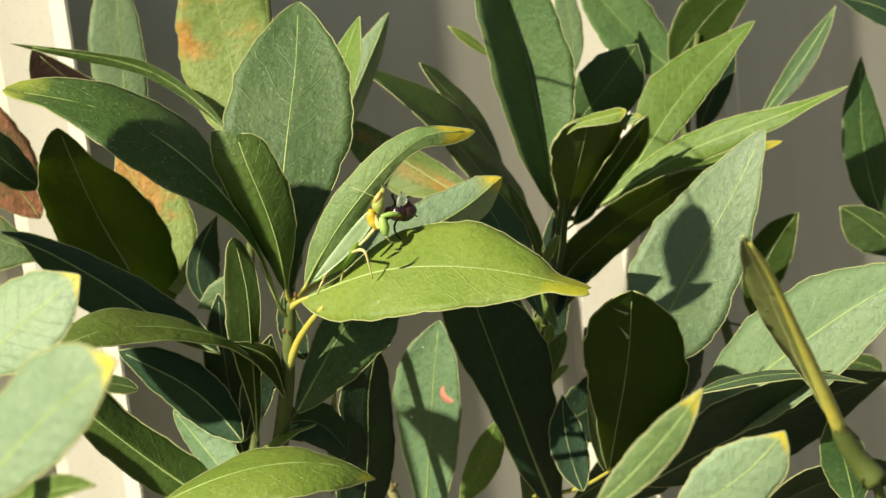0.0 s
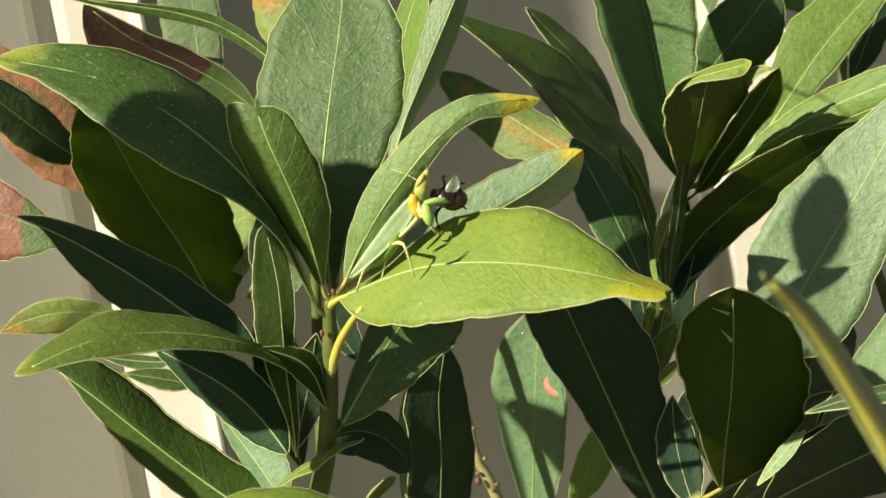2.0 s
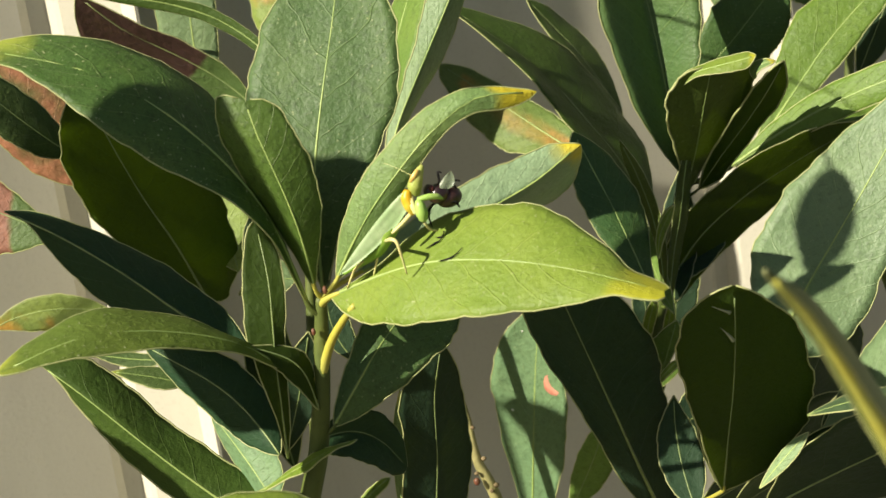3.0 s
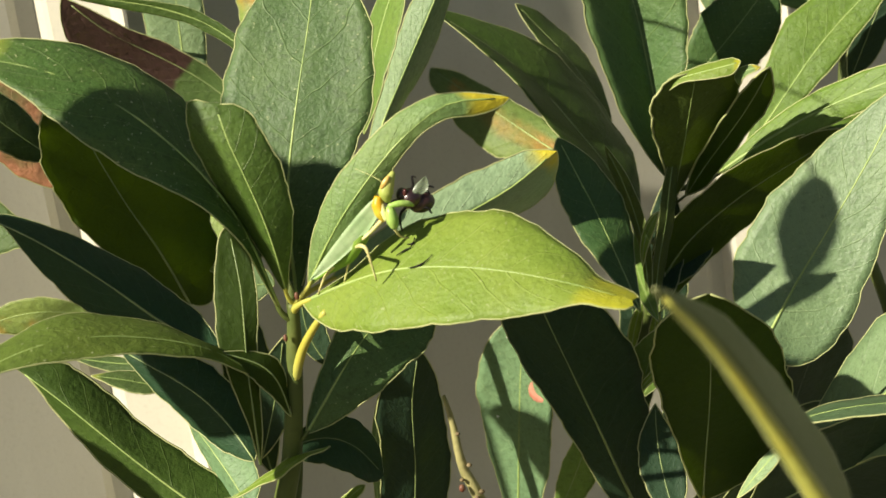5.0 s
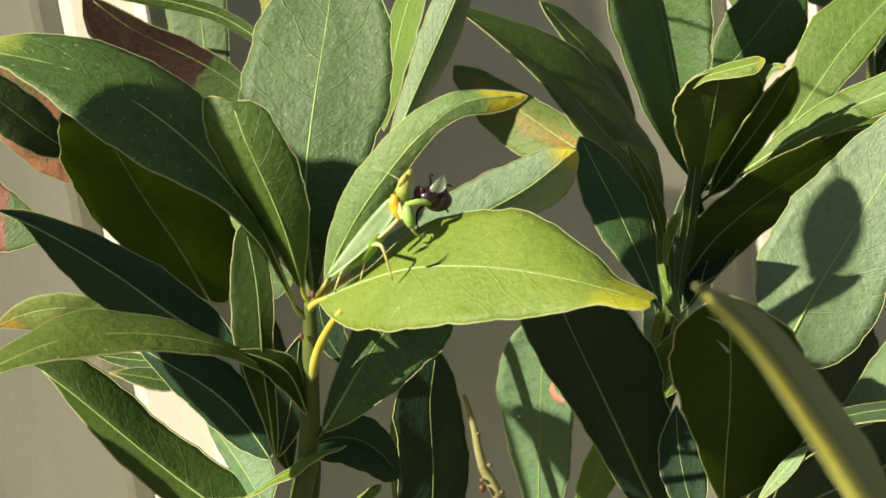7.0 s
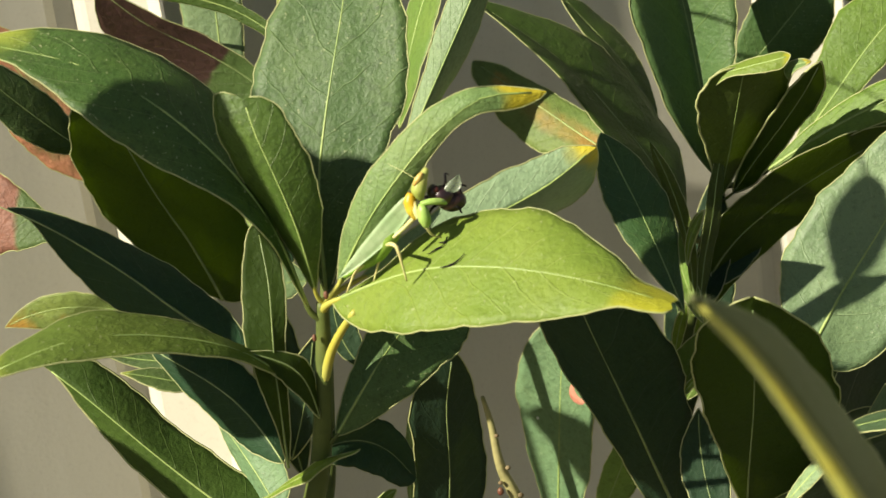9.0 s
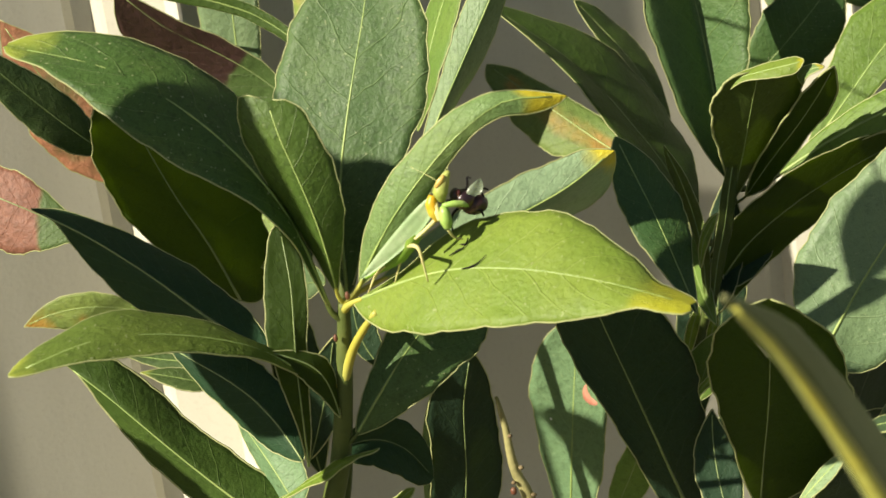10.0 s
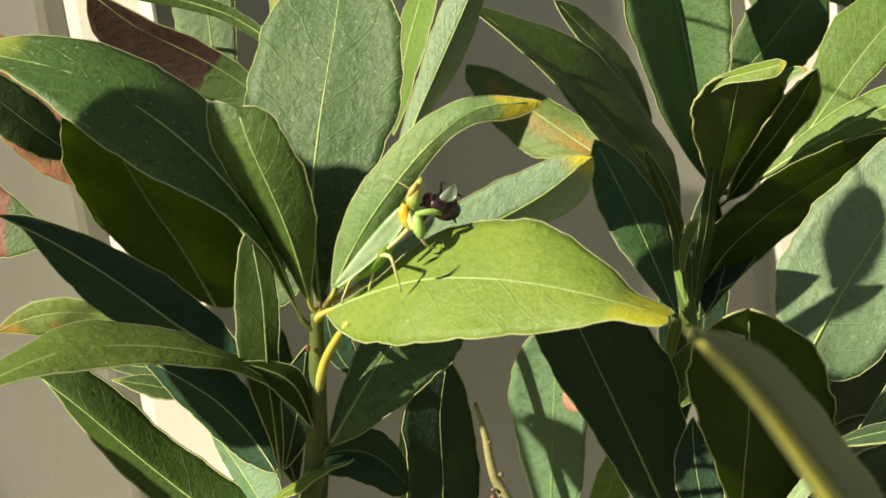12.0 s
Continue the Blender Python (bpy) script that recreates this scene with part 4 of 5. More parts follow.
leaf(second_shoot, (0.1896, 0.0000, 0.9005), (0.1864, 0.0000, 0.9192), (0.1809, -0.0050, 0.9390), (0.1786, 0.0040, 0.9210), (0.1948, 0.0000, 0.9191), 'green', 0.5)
leaf(second_shoot, (0.1593, 0.0300, 0.8862), (0.1905, 0.0300, 0.8998), (0.2231, 0.0300, 0.8951), (0.1971, 0.0450, 0.8850), (0.1834, 0.0200, 0.9108), 'deep_shade', 0.5)
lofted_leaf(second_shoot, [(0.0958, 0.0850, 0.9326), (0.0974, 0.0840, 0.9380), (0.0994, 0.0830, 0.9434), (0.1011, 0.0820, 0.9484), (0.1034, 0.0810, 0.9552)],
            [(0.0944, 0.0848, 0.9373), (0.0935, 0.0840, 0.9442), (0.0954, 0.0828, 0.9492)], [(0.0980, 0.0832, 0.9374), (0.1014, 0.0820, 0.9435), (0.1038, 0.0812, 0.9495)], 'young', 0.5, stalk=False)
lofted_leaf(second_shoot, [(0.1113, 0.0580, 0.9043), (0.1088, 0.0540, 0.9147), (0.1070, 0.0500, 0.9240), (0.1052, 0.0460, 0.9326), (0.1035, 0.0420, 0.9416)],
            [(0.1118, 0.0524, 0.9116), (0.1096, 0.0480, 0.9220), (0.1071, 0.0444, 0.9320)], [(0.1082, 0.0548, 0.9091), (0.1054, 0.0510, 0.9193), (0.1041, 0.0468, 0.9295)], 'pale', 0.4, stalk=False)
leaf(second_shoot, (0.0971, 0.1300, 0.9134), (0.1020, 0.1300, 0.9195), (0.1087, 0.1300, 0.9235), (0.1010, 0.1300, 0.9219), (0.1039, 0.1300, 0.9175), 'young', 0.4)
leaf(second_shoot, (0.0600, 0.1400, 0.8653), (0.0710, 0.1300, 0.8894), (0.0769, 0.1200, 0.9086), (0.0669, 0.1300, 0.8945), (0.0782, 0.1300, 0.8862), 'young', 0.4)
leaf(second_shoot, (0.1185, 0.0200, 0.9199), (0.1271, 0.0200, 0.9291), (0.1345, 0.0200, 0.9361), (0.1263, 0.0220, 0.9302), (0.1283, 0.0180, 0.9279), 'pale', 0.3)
leaf(second_shoot, (0.1130, 0.0600, 0.8949), (0.1424, 0.0600, 0.9095), (0.1727, 0.0600, 0.9196), (0.1486, 0.0800, 0.8918), (0.1365, 0.0400, 0.9263), 'deep_shade', 0.4)
leaf(second_shoot, (0.1018, 0.0600, 0.8963), (0.0989, 0.0700, 0.9130), (0.0995, 0.0750, 0.9315), (0.1065, 0.0700, 0.9120), (0.0916, 0.0700, 0.9160), 'deep_shade', 0.4)
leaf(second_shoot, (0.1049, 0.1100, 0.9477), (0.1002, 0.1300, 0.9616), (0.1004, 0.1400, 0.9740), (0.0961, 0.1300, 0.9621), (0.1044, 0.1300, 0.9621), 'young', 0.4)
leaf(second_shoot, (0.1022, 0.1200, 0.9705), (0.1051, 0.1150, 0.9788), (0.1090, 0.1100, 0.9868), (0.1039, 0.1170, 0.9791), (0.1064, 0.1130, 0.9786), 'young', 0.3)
leaf(second_shoot, (0.1130, 0.0900, 0.9531), (0.1291, 0.0900, 0.9386), (0.1512, 0.0900, 0.9481), (0.1283, 0.0900, 0.9304), (0.1317, 0.0900, 0.9465), 'deep_shade', 0.4)
leaf(far_shoot, (0.1294, 0.1900, 1.0144), (0.1491, 0.1900, 1.0333), (0.1641, 0.1900, 1.0504), (0.1382, 0.1900, 1.0415), (0.1621, 0.1900, 1.0247), 'green', 0.5)
leaf(far_shoot, (0.2028, 0.2800, 1.0221), (0.1784, 0.2850, 1.0487), (0.1549, 0.2900, 1.0833), (0.1666, 0.2800, 1.0405), (0.1920, 0.2850, 1.0570), 'grey_green', 0.5)
leaf(far_shoot, (0.1930, 0.2500, 1.0281), (0.2113, 0.2500, 1.0507), (0.2378, 0.2500, 1.0709), (0.2281, 0.2500, 1.0502), (0.1934, 0.2500, 1.0528), 'olive', 0.5)
leaf(far_shoot, (0.1911, 0.2000, 1.0054), (0.2012, 0.2000, 1.0265), (0.2115, 0.2000, 1.0473), (0.2074, 0.2000, 1.0232), (0.1953, 0.2000, 1.0285), 'deep_shade', 0.4)
leaf(far_shoot, (0.2305, 0.2350, 1.0022), (0.2529, 0.2350, 1.0275), (0.2709, 0.2350, 1.0520), (0.2504, 0.2400, 1.0295), (0.2559, 0.2300, 1.0250), 'green', 0.5)
leaf(far_shoot, (0.2961, 0.2500, 0.9390), (0.2867, 0.2500, 0.9763), (0.2872, 0.2500, 1.0242), (0.2758, 0.2500, 0.9776), (0.2989, 0.2500, 0.9776), 'green', 0.5)
leaf(far_shoot, (0.2973, 0.2300, 0.9273), (0.2808, 0.2300, 0.9437), (0.2660, 0.2300, 0.9552), (0.2773, 0.2300, 0.9298), (0.2813, 0.2300, 0.9536), 'green_dull', 0.6)
leaf(far_shoot, (0.2135, 0.2100, 0.9119), (0.2237, 0.2130, 0.9379), (0.2413, 0.2160, 0.9583), (0.2318, 0.2100, 0.9319), (0.2155, 0.2150, 0.9440), 'olive', 0.8)
leaf(far_shoot, (0.3207, 0.2500, 1.0314), (0.2984, 0.2500, 1.0464), (0.2756, 0.2500, 1.0544), (0.3015, 0.2500, 1.0529), (0.2981, 0.2500, 1.0382), 'deep_shade', 0.5)
leaf(far_shoot, (0.1021, 0.2200, 1.0488), (0.0925, 0.2200, 1.0572), (0.0833, 0.2200, 1.0649), (0.0910, 0.2180, 1.0555), (0.0939, 0.2220, 1.0589), 'bright_tip', 0.4)
leaf(far_shoot, (0.1446, 0.2500, 1.0324), (0.1453, 0.2500, 1.0569), (0.1409, 0.2500, 1.0842), (0.1384, 0.2500, 1.0563), (0.1508, 0.2500, 1.0562), 'pale', 0.4)
leaf(far_shoot, (0.1992, 0.2600, 1.0009), (0.2079, 0.2600, 1.0239), (0.2110, 0.2600, 1.0485), (0.1994, 0.2600, 1.0248), (0.2150, 0.2600, 1.0230), 'grey_green', 0.4)
leaf(far_shoot, (0.2725, 0.2000, 0.8784), (0.2644, 0.2000, 0.8838), (0.2506, 0.2000, 0.8871), (0.2641, 0.2000, 0.8790), (0.2632, 0.2000, 0.8897), 'green_dull', 0.3)
leaf(left_sprig, (-0.0661, -0.1850, 1.0431), (-0.0520, -0.1870, 1.0539), (-0.0398, -0.1870, 1.0620), (-0.0561, -0.1800, 1.0608), (-0.0439, -0.1920, 1.0498), 'pale_tip', 0.6)
leaf(left_sprig, (-0.0477, -0.2900, 1.0510), (-0.0327, -0.2950, 1.0653), (-0.0203, -0.3000, 1.0740), (-0.0357, -0.2900, 1.0722), (-0.0257, -0.3000, 1.0643), 'pale_tip', 0.6)
leaf(left_sprig, (-0.0580, -0.2400, 1.0292), (-0.0460, -0.2450, 1.0350), (-0.0339, -0.2500, 1.0374), (-0.0454, -0.2400, 1.0363), (-0.0454, -0.2500, 1.0347), 'young', 0.4)
leaf(right_sprig, (0.0584, -0.2320, 1.0117), (0.0716, -0.2330, 1.0233), (0.0817, -0.2339, 1.0348), (0.0686, -0.2320, 1.0252), (0.0765, -0.2340, 1.0230), 'young_tip', 0.6)
leaf(right_sprig, (0.0809, -0.2000, 0.9929), (0.0967, -0.2000, 1.0013), (0.1062, -0.2035, 1.0120), (0.0919, -0.1980, 1.0072), (0.1056, -0.2020, 0.9988), 'pale_tip', 0.6)
lofted_leaf(near_sprig, [(0.1169, -0.2000, 1.0108), (0.1090, -0.2062, 1.0297), (0.1028, -0.2130, 1.0433), (0.0970, -0.2203, 1.0551), (0.0903, -0.2280, 1.0653)],
            [(0.1075, -0.2039, 1.0283), (0.1016, -0.2100, 1.0419), (0.0959, -0.2178, 1.0541)], [(0.1210, -0.1623, 1.0105), (0.1138, -0.1580, 1.0238), (0.1040, -0.1762, 1.0419)], 'near', 0.3, rib_width=4.5)
# five dark filler leaves added to deepen the dark inside the shoot
leaf(second_shoot, (0.1061, 0.1200, 0.8685), (0.1448, 0.1300, 0.8822), (0.1904, 0.1400, 0.8975), (0.1549, 0.1500, 0.8558), (0.1371, 0.1100, 0.9047), 'deep_shade', 0.4)
leaf(second_shoot, (0.0984, 0.1100, 0.9053), (0.1229, 0.1200, 0.9115), (0.1527, 0.1300, 0.9262), (0.1298, 0.1200, 0.8972), (0.1178, 0.1200, 0.9232), 'deep_shade', 0.4)
leaf(second_shoot, (0.1495, 0.0700, 0.8793), (0.1574, 0.0800, 0.9054), (0.1728, 0.0900, 0.9288), (0.1686, 0.0800, 0.9019), (0.1461, 0.0800, 0.9090), 'deep_shade', 0.4)
leaf(second_shoot, (0.1068, 0.1300, 0.9455), (0.1107, 0.1500, 0.9633), (0.1170, 0.1650, 0.9876), (0.1187, 0.1500, 0.9623), (0.1044, 0.1500, 0.9642), 'deep_shade', 0.4)
leaf(second_shoot, (0.1105, 0.1400, 0.9507), (0.1219, 0.1550, 0.9627), (0.1382, 0.1700, 0.9769), (0.1267, 0.1500, 0.9568), (0.1187, 0.1550, 0.9687), 'deep_shade', 0.4)
# its leaf has the outline of the shadow it throws
lofted_leaf(shade_shoot, [(-0.1948, -0.1199, 1.2089), (-0.1851, -0.1199, 1.1954), (-0.1740, -0.1199, 1.1786), (-0.1630, -0.1199, 1.1598), (-0.1528, -0.1199, 1.1414)],
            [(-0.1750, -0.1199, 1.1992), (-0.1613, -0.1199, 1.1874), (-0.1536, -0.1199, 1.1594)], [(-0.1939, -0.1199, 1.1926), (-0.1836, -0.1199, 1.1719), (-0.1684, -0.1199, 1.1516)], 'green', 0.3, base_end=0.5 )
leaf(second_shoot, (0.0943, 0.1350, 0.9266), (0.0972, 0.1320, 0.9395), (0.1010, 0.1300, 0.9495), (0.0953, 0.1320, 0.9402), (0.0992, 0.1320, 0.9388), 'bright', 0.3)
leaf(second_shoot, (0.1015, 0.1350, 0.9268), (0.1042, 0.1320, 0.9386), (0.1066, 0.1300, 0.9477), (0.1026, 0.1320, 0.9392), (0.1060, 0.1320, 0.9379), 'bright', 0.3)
# three more dark fillers, added so that the fence does not show through
leaf(second_shoot, (0.1077, 0.1700, 0.9139), (0.1117, 0.1700, 0.9416), (0.1188, 0.1700, 0.9682), (0.1198, 0.1700, 0.9405), (0.1041, 0.1700, 0.9426), 'deep_shade', 0.4)
leaf(second_shoot, (0.0958, 0.1700, 0.8866), (0.0985, 0.1700, 0.9199), (0.0961, 0.1700, 0.9506), (0.1051, 0.1700, 0.9190), (0.0923, 0.1700, 0.9207), 'deep_shade', 0.4)
leaf(second_shoot, (0.1496, 0.1600, 0.8774), (0.1604, 0.1600, 0.9060), (0.1748, 0.1600, 0.9310), (0.1752, 0.1800, 0.8877), (0.1494, 0.1400, 0.9209), 'deep_shade', 0.4)
lofted_leaf(second_shoot, [(0.1409, 0.1180, 1.0251), (0.1406, 0.1170, 1.0275), (0.1420, 0.1160, 1.0294), (0.1444, 0.1150, 1.0304), (0.1477, 0.1140, 1.0309)],
            [(0.1395, 0.1186, 1.0272), (0.1406, 0.1180, 1.0301), (0.1440, 0.1166, 1.0316)], [(0.1415, 0.1154, 1.0271), (0.1429, 0.1140, 1.0287), (0.1452, 0.1134, 1.0296)], 'young_tip', 0.9, stalk=False)
lofted_leaf(second_shoot, [(0.0947, 0.0790, 0.9345), (0.0968, 0.0785, 0.9372), (0.0989, 0.0780, 0.9394), (0.1007, 0.0775, 0.9411), (0.1030, 0.0770, 0.9426)],
            [(0.0962, 0.0793, 0.9378), (0.0983, 0.0790, 0.9401), (0.1003, 0.0783, 0.9419)], [(0.0974, 0.0777, 0.9365), (0.0996, 0.0770, 0.9386), (0.1014, 0.0767, 0.9401)], 'bright', 0.4, stalk=False)
lofted_leaf(second_shoot, [(0.1027, 0.1200, 0.9485), (0.1034, 0.1235, 0.9654), (0.1022, 0.1280, 0.9790), (0.0989, 0.1335, 0.9928), (0.0942, 0.1400, 1.0053)],
            [(0.1053, 0.1219, 0.9660), (0.1048, 0.1260, 0.9804), (0.1009, 0.1319, 0.9941)], [(0.1021, 0.1251, 0.9651), (0.1003, 0.1300, 0.9781), (0.0964, 0.1351, 0.9917)], 'olive_lit', 0.3, stalk=False, rim_width=0.5)
lofted_leaf(second_shoot, [(0.1040, 0.1220, 0.9466), (0.1077, 0.1260, 0.9641), (0.1119, 0.1300, 0.9772), (0.1151, 0.1340, 0.9905), (0.1191, 0.1380, 1.0041)],
            [(0.1103, 0.1276, 0.9633), (0.1149, 0.1320, 0.9764), (0.1174, 0.1356, 0.9895)], [(0.1058, 0.1244, 0.9648), (0.1094, 0.1280, 0.9781), (0.1128, 0.1324, 0.9912)], 'olive_lit', 0.3, stalk=False, rim_width=0.5)
lofted_leaf(second_shoot, [(0.1018, 0.1160, 0.9666), (0.1029, 0.1158, 0.9734), (0.1048, 0.1160, 0.9784), (0.1070, 0.1168, 0.9821), (0.1096, 0.1180, 0.9847)],
            [(0.1018, 0.1166, 0.9733), (0.1034, 0.1170, 0.9788), (0.1058, 0.1176, 0.9829)], [(0.1042, 0.1149, 0.9732), (0.1064, 0.1150, 0.9779), (0.1080, 0.1159, 0.9811)], 'bright', 0.3, stalk=False)

leaf(side_shade_shoot, (-0.2230, -0.0500, 1.1500), (-0.2330, -0.0400, 1.1900), (-0.2480, -0.0300, 1.2250), (-0.2200, -0.0350, 1.1930), (-0.2450, -0.0450, 1.1880), 'green', 0.5)
# two leaves shaped after the shade wanted on the leaves behind
lofted_leaf(side_shade_shoot, [(-0.2176, -0.0502, 1.1347), (-0.1973, -0.0525, 1.1183), (-0.1767, -0.0552, 1.0983), (-0.1561, -0.0580, 1.0773), (-0.1355, -0.0612, 1.0555)],
            [(-0.1936, -0.0525, 1.1282), (-0.1710, -0.0552, 1.1146), (-0.1496, -0.0580, 1.0948)], [(-0.2055, -0.0525, 1.1176), (-0.1890, -0.0552, 1.0944), (-0.1669, -0.0580, 1.0666)], 'green', 0.5 )
lofted_leaf(side_shade_shoot, [(-0.2213, -0.0482, 1.0774), (-0.2096, -0.0508, 1.0597), (-0.1962, -0.0532, 1.0455), (-0.1829, -0.0553, 1.0311), (-0.1691, -0.0572, 1.0146)],
            [(-0.2066, -0.0508, 1.0654), (-0.1888, -0.0532, 1.0527), (-0.1748, -0.0553, 1.0375)], [(-0.2236, -0.0508, 1.0537), (-0.2097, -0.0532, 1.0374), (-0.1955, -0.0553, 1.0228)], 'green', 0.5 )

part("stalk", tube(bmesh.new(), [(-0.0040, 0.0028, 0.9765), (0.0008, -0.0018, 0.9880), (0.0060, -0.0070, 0.9960), (0.0110, -0.0120, 1.0020)], [0.0015, 0.0013, 0.0011, 0.0009], 8, 4), STALK, main_shoot.ob, "thick yellow leaf stalk")

# ---- mantis, fly and twigs ----
MANTIS_GREEN = plain_material("mantis_green", (0.20, 0.36, 0.05), (0.28, 0.42, 0.08), 0.4, 900, 0.0001, through_light=0.2)
MANTIS_PALE = plain_material("mantis_pale_wing", (0.33, 0.47, 0.24), (0.42, 0.54, 0.31), 0.4, 900, 0.0001, through_light=0.3)
MANTIS_ARM = plain_material("mantis_arm_green", (0.24, 0.40, 0.08), (0.32, 0.46, 0.12), 0.35, 900, 0.0001)
MANTIS_GOLD = plain_material("mantis_gold", (0.62, 0.36, 0.02), (0.60, 0.46, 0.05), 0.4, 900, 0.0001, through_light=0.15)
MANTIS_LEG = plain_material("mantis_leg", (0.58, 0.50, 0.22), (0.50, 0.52, 0.22), 0.45, 900, 0.0001)
MANTIS_HEAD = plain_material("mantis_head", (0.36, 0.44, 0.10), (0.46, 0.46, 0.14), 0.4, 900, 0.0001, through_light=0.2)
MANTIS_EYE = plain_material("mantis_eye", (0.55, 0.33, 0.09), (0.58, 0.42, 0.12), 0.3, 900, 0.0001)
FLY_BLACK = plain_material("fly_black", (0.018, 0.009, 0.010), (0.055, 0.016, 0.016), 0.28, 1500, 0.0002, 0.6)
FLY_BROWN = plain_material("fly_abdomen", (0.022, 0.010, 0.009), (0.045, 0.018, 0.014), 0.35, 1500, 0.0003, 0.5)
FLY_LEG = plain_material("fly_leg", (0.008, 0.007, 0.007), (0.014, 0.010, 0.010), 0.7, 1500, 0.0001, 0.15)
FLY_EYE = plain_material("fly_eye", (0.07, 0.018, 0.016), (0.11, 0.03, 0.025), 0.25, 1500, 0.0001)


def wing_material():
    mat = bpy.data.materials.new("fly_wing")
    nodes, lk, bsdf = links(mat)
    bsdf.inputs["Base Color"].default_value = (0.22, 0.27, 0.18, 1)
    bsdf.inputs["Roughness"].default_value = 0.3
    clear = nodes.new("ShaderNodeBsdfTransparent")
    mixer = node(nodes, "ShaderNodeMixShader", Fac=0.55)
    lk.new(clear.outputs[0], mixer.inputs[1])
    lk.new(bsdf.outputs[0], mixer.inputs[2])
    lk.new(mixer.outputs[0], nodes["Material Output"].inputs["Surface"])
    return mat


FLY_WING = wing_material()
SCAR = plain_material("leaf_scar", (0.36, 0.11, 0.075), (0.46, 0.21, 0.14), 0.6, 700, 0.0003)
SUN_FLECK = plain_material("sun_fleck_skin", (0.24, 0.27, 0.16), (0.34, 0.36, 0.24), 0.5, 900, 0.0003)
EGG = plain_material("white_speck", (0.6, 0.62, 0.55), (0.7, 0.7, 0.62), 0.4, 900, 0.0002)
TWIG = plain_material("yellow_green_twig", (0.20, 0.20, 0.07), (0.32, 0.29, 0.13), 0.55, 260, 0.0008)


def limb(name, points, radii, material, parent, label=""):
    return part(name, tube(bmesh.new(), points, radii, 7, 3), material, parent, label)


def frame_along(a, b):
    way = (Vector(b) - Vector(a)).normalized()
    return way.to_track_quat("X", "Z").to_matrix()


def wing_blade(root, tip, side, width, thickness=0.00006):
    """A thin veined wing from root to tip that widens towards side."""
    root, tip, side = Vector(root), Vector(tip), Vector(side).normalized()
    n = (tip - root).cross(side).normalized()
    bm = bmesh.new()
    rows = []
    for i in range(13):
        s = i / 12
        w = width * math.sin(math.pi * min(1.0, 0.06 + 0.94 * s ** 0.7)) ** 0.7
        c = root.lerp(tip, s)
        rows.append([[bm.verts.new(c + side * (w * (k / 4 - 0.25)) + n * (0.0002 * math.sin(k * 2.2 + 5 * s) + d)) for k in range(5)] for d in (thickness, -thickness)])
    for ra, rb in zip(rows, rows[1:]):
        for k in range(4):
            bm.faces.new((ra[0][k], ra[0][k + 1], rb[0][k + 1], rb[0][k]))
            bm.faces.new((ra[1][k + 1], ra[1][k], rb[1][k], rb[1][k + 1]))
        for k in (0, 4):
            bm.faces.new((ra[0][k], rb[0][k], rb[1][k], ra[1][k]))
    return bm


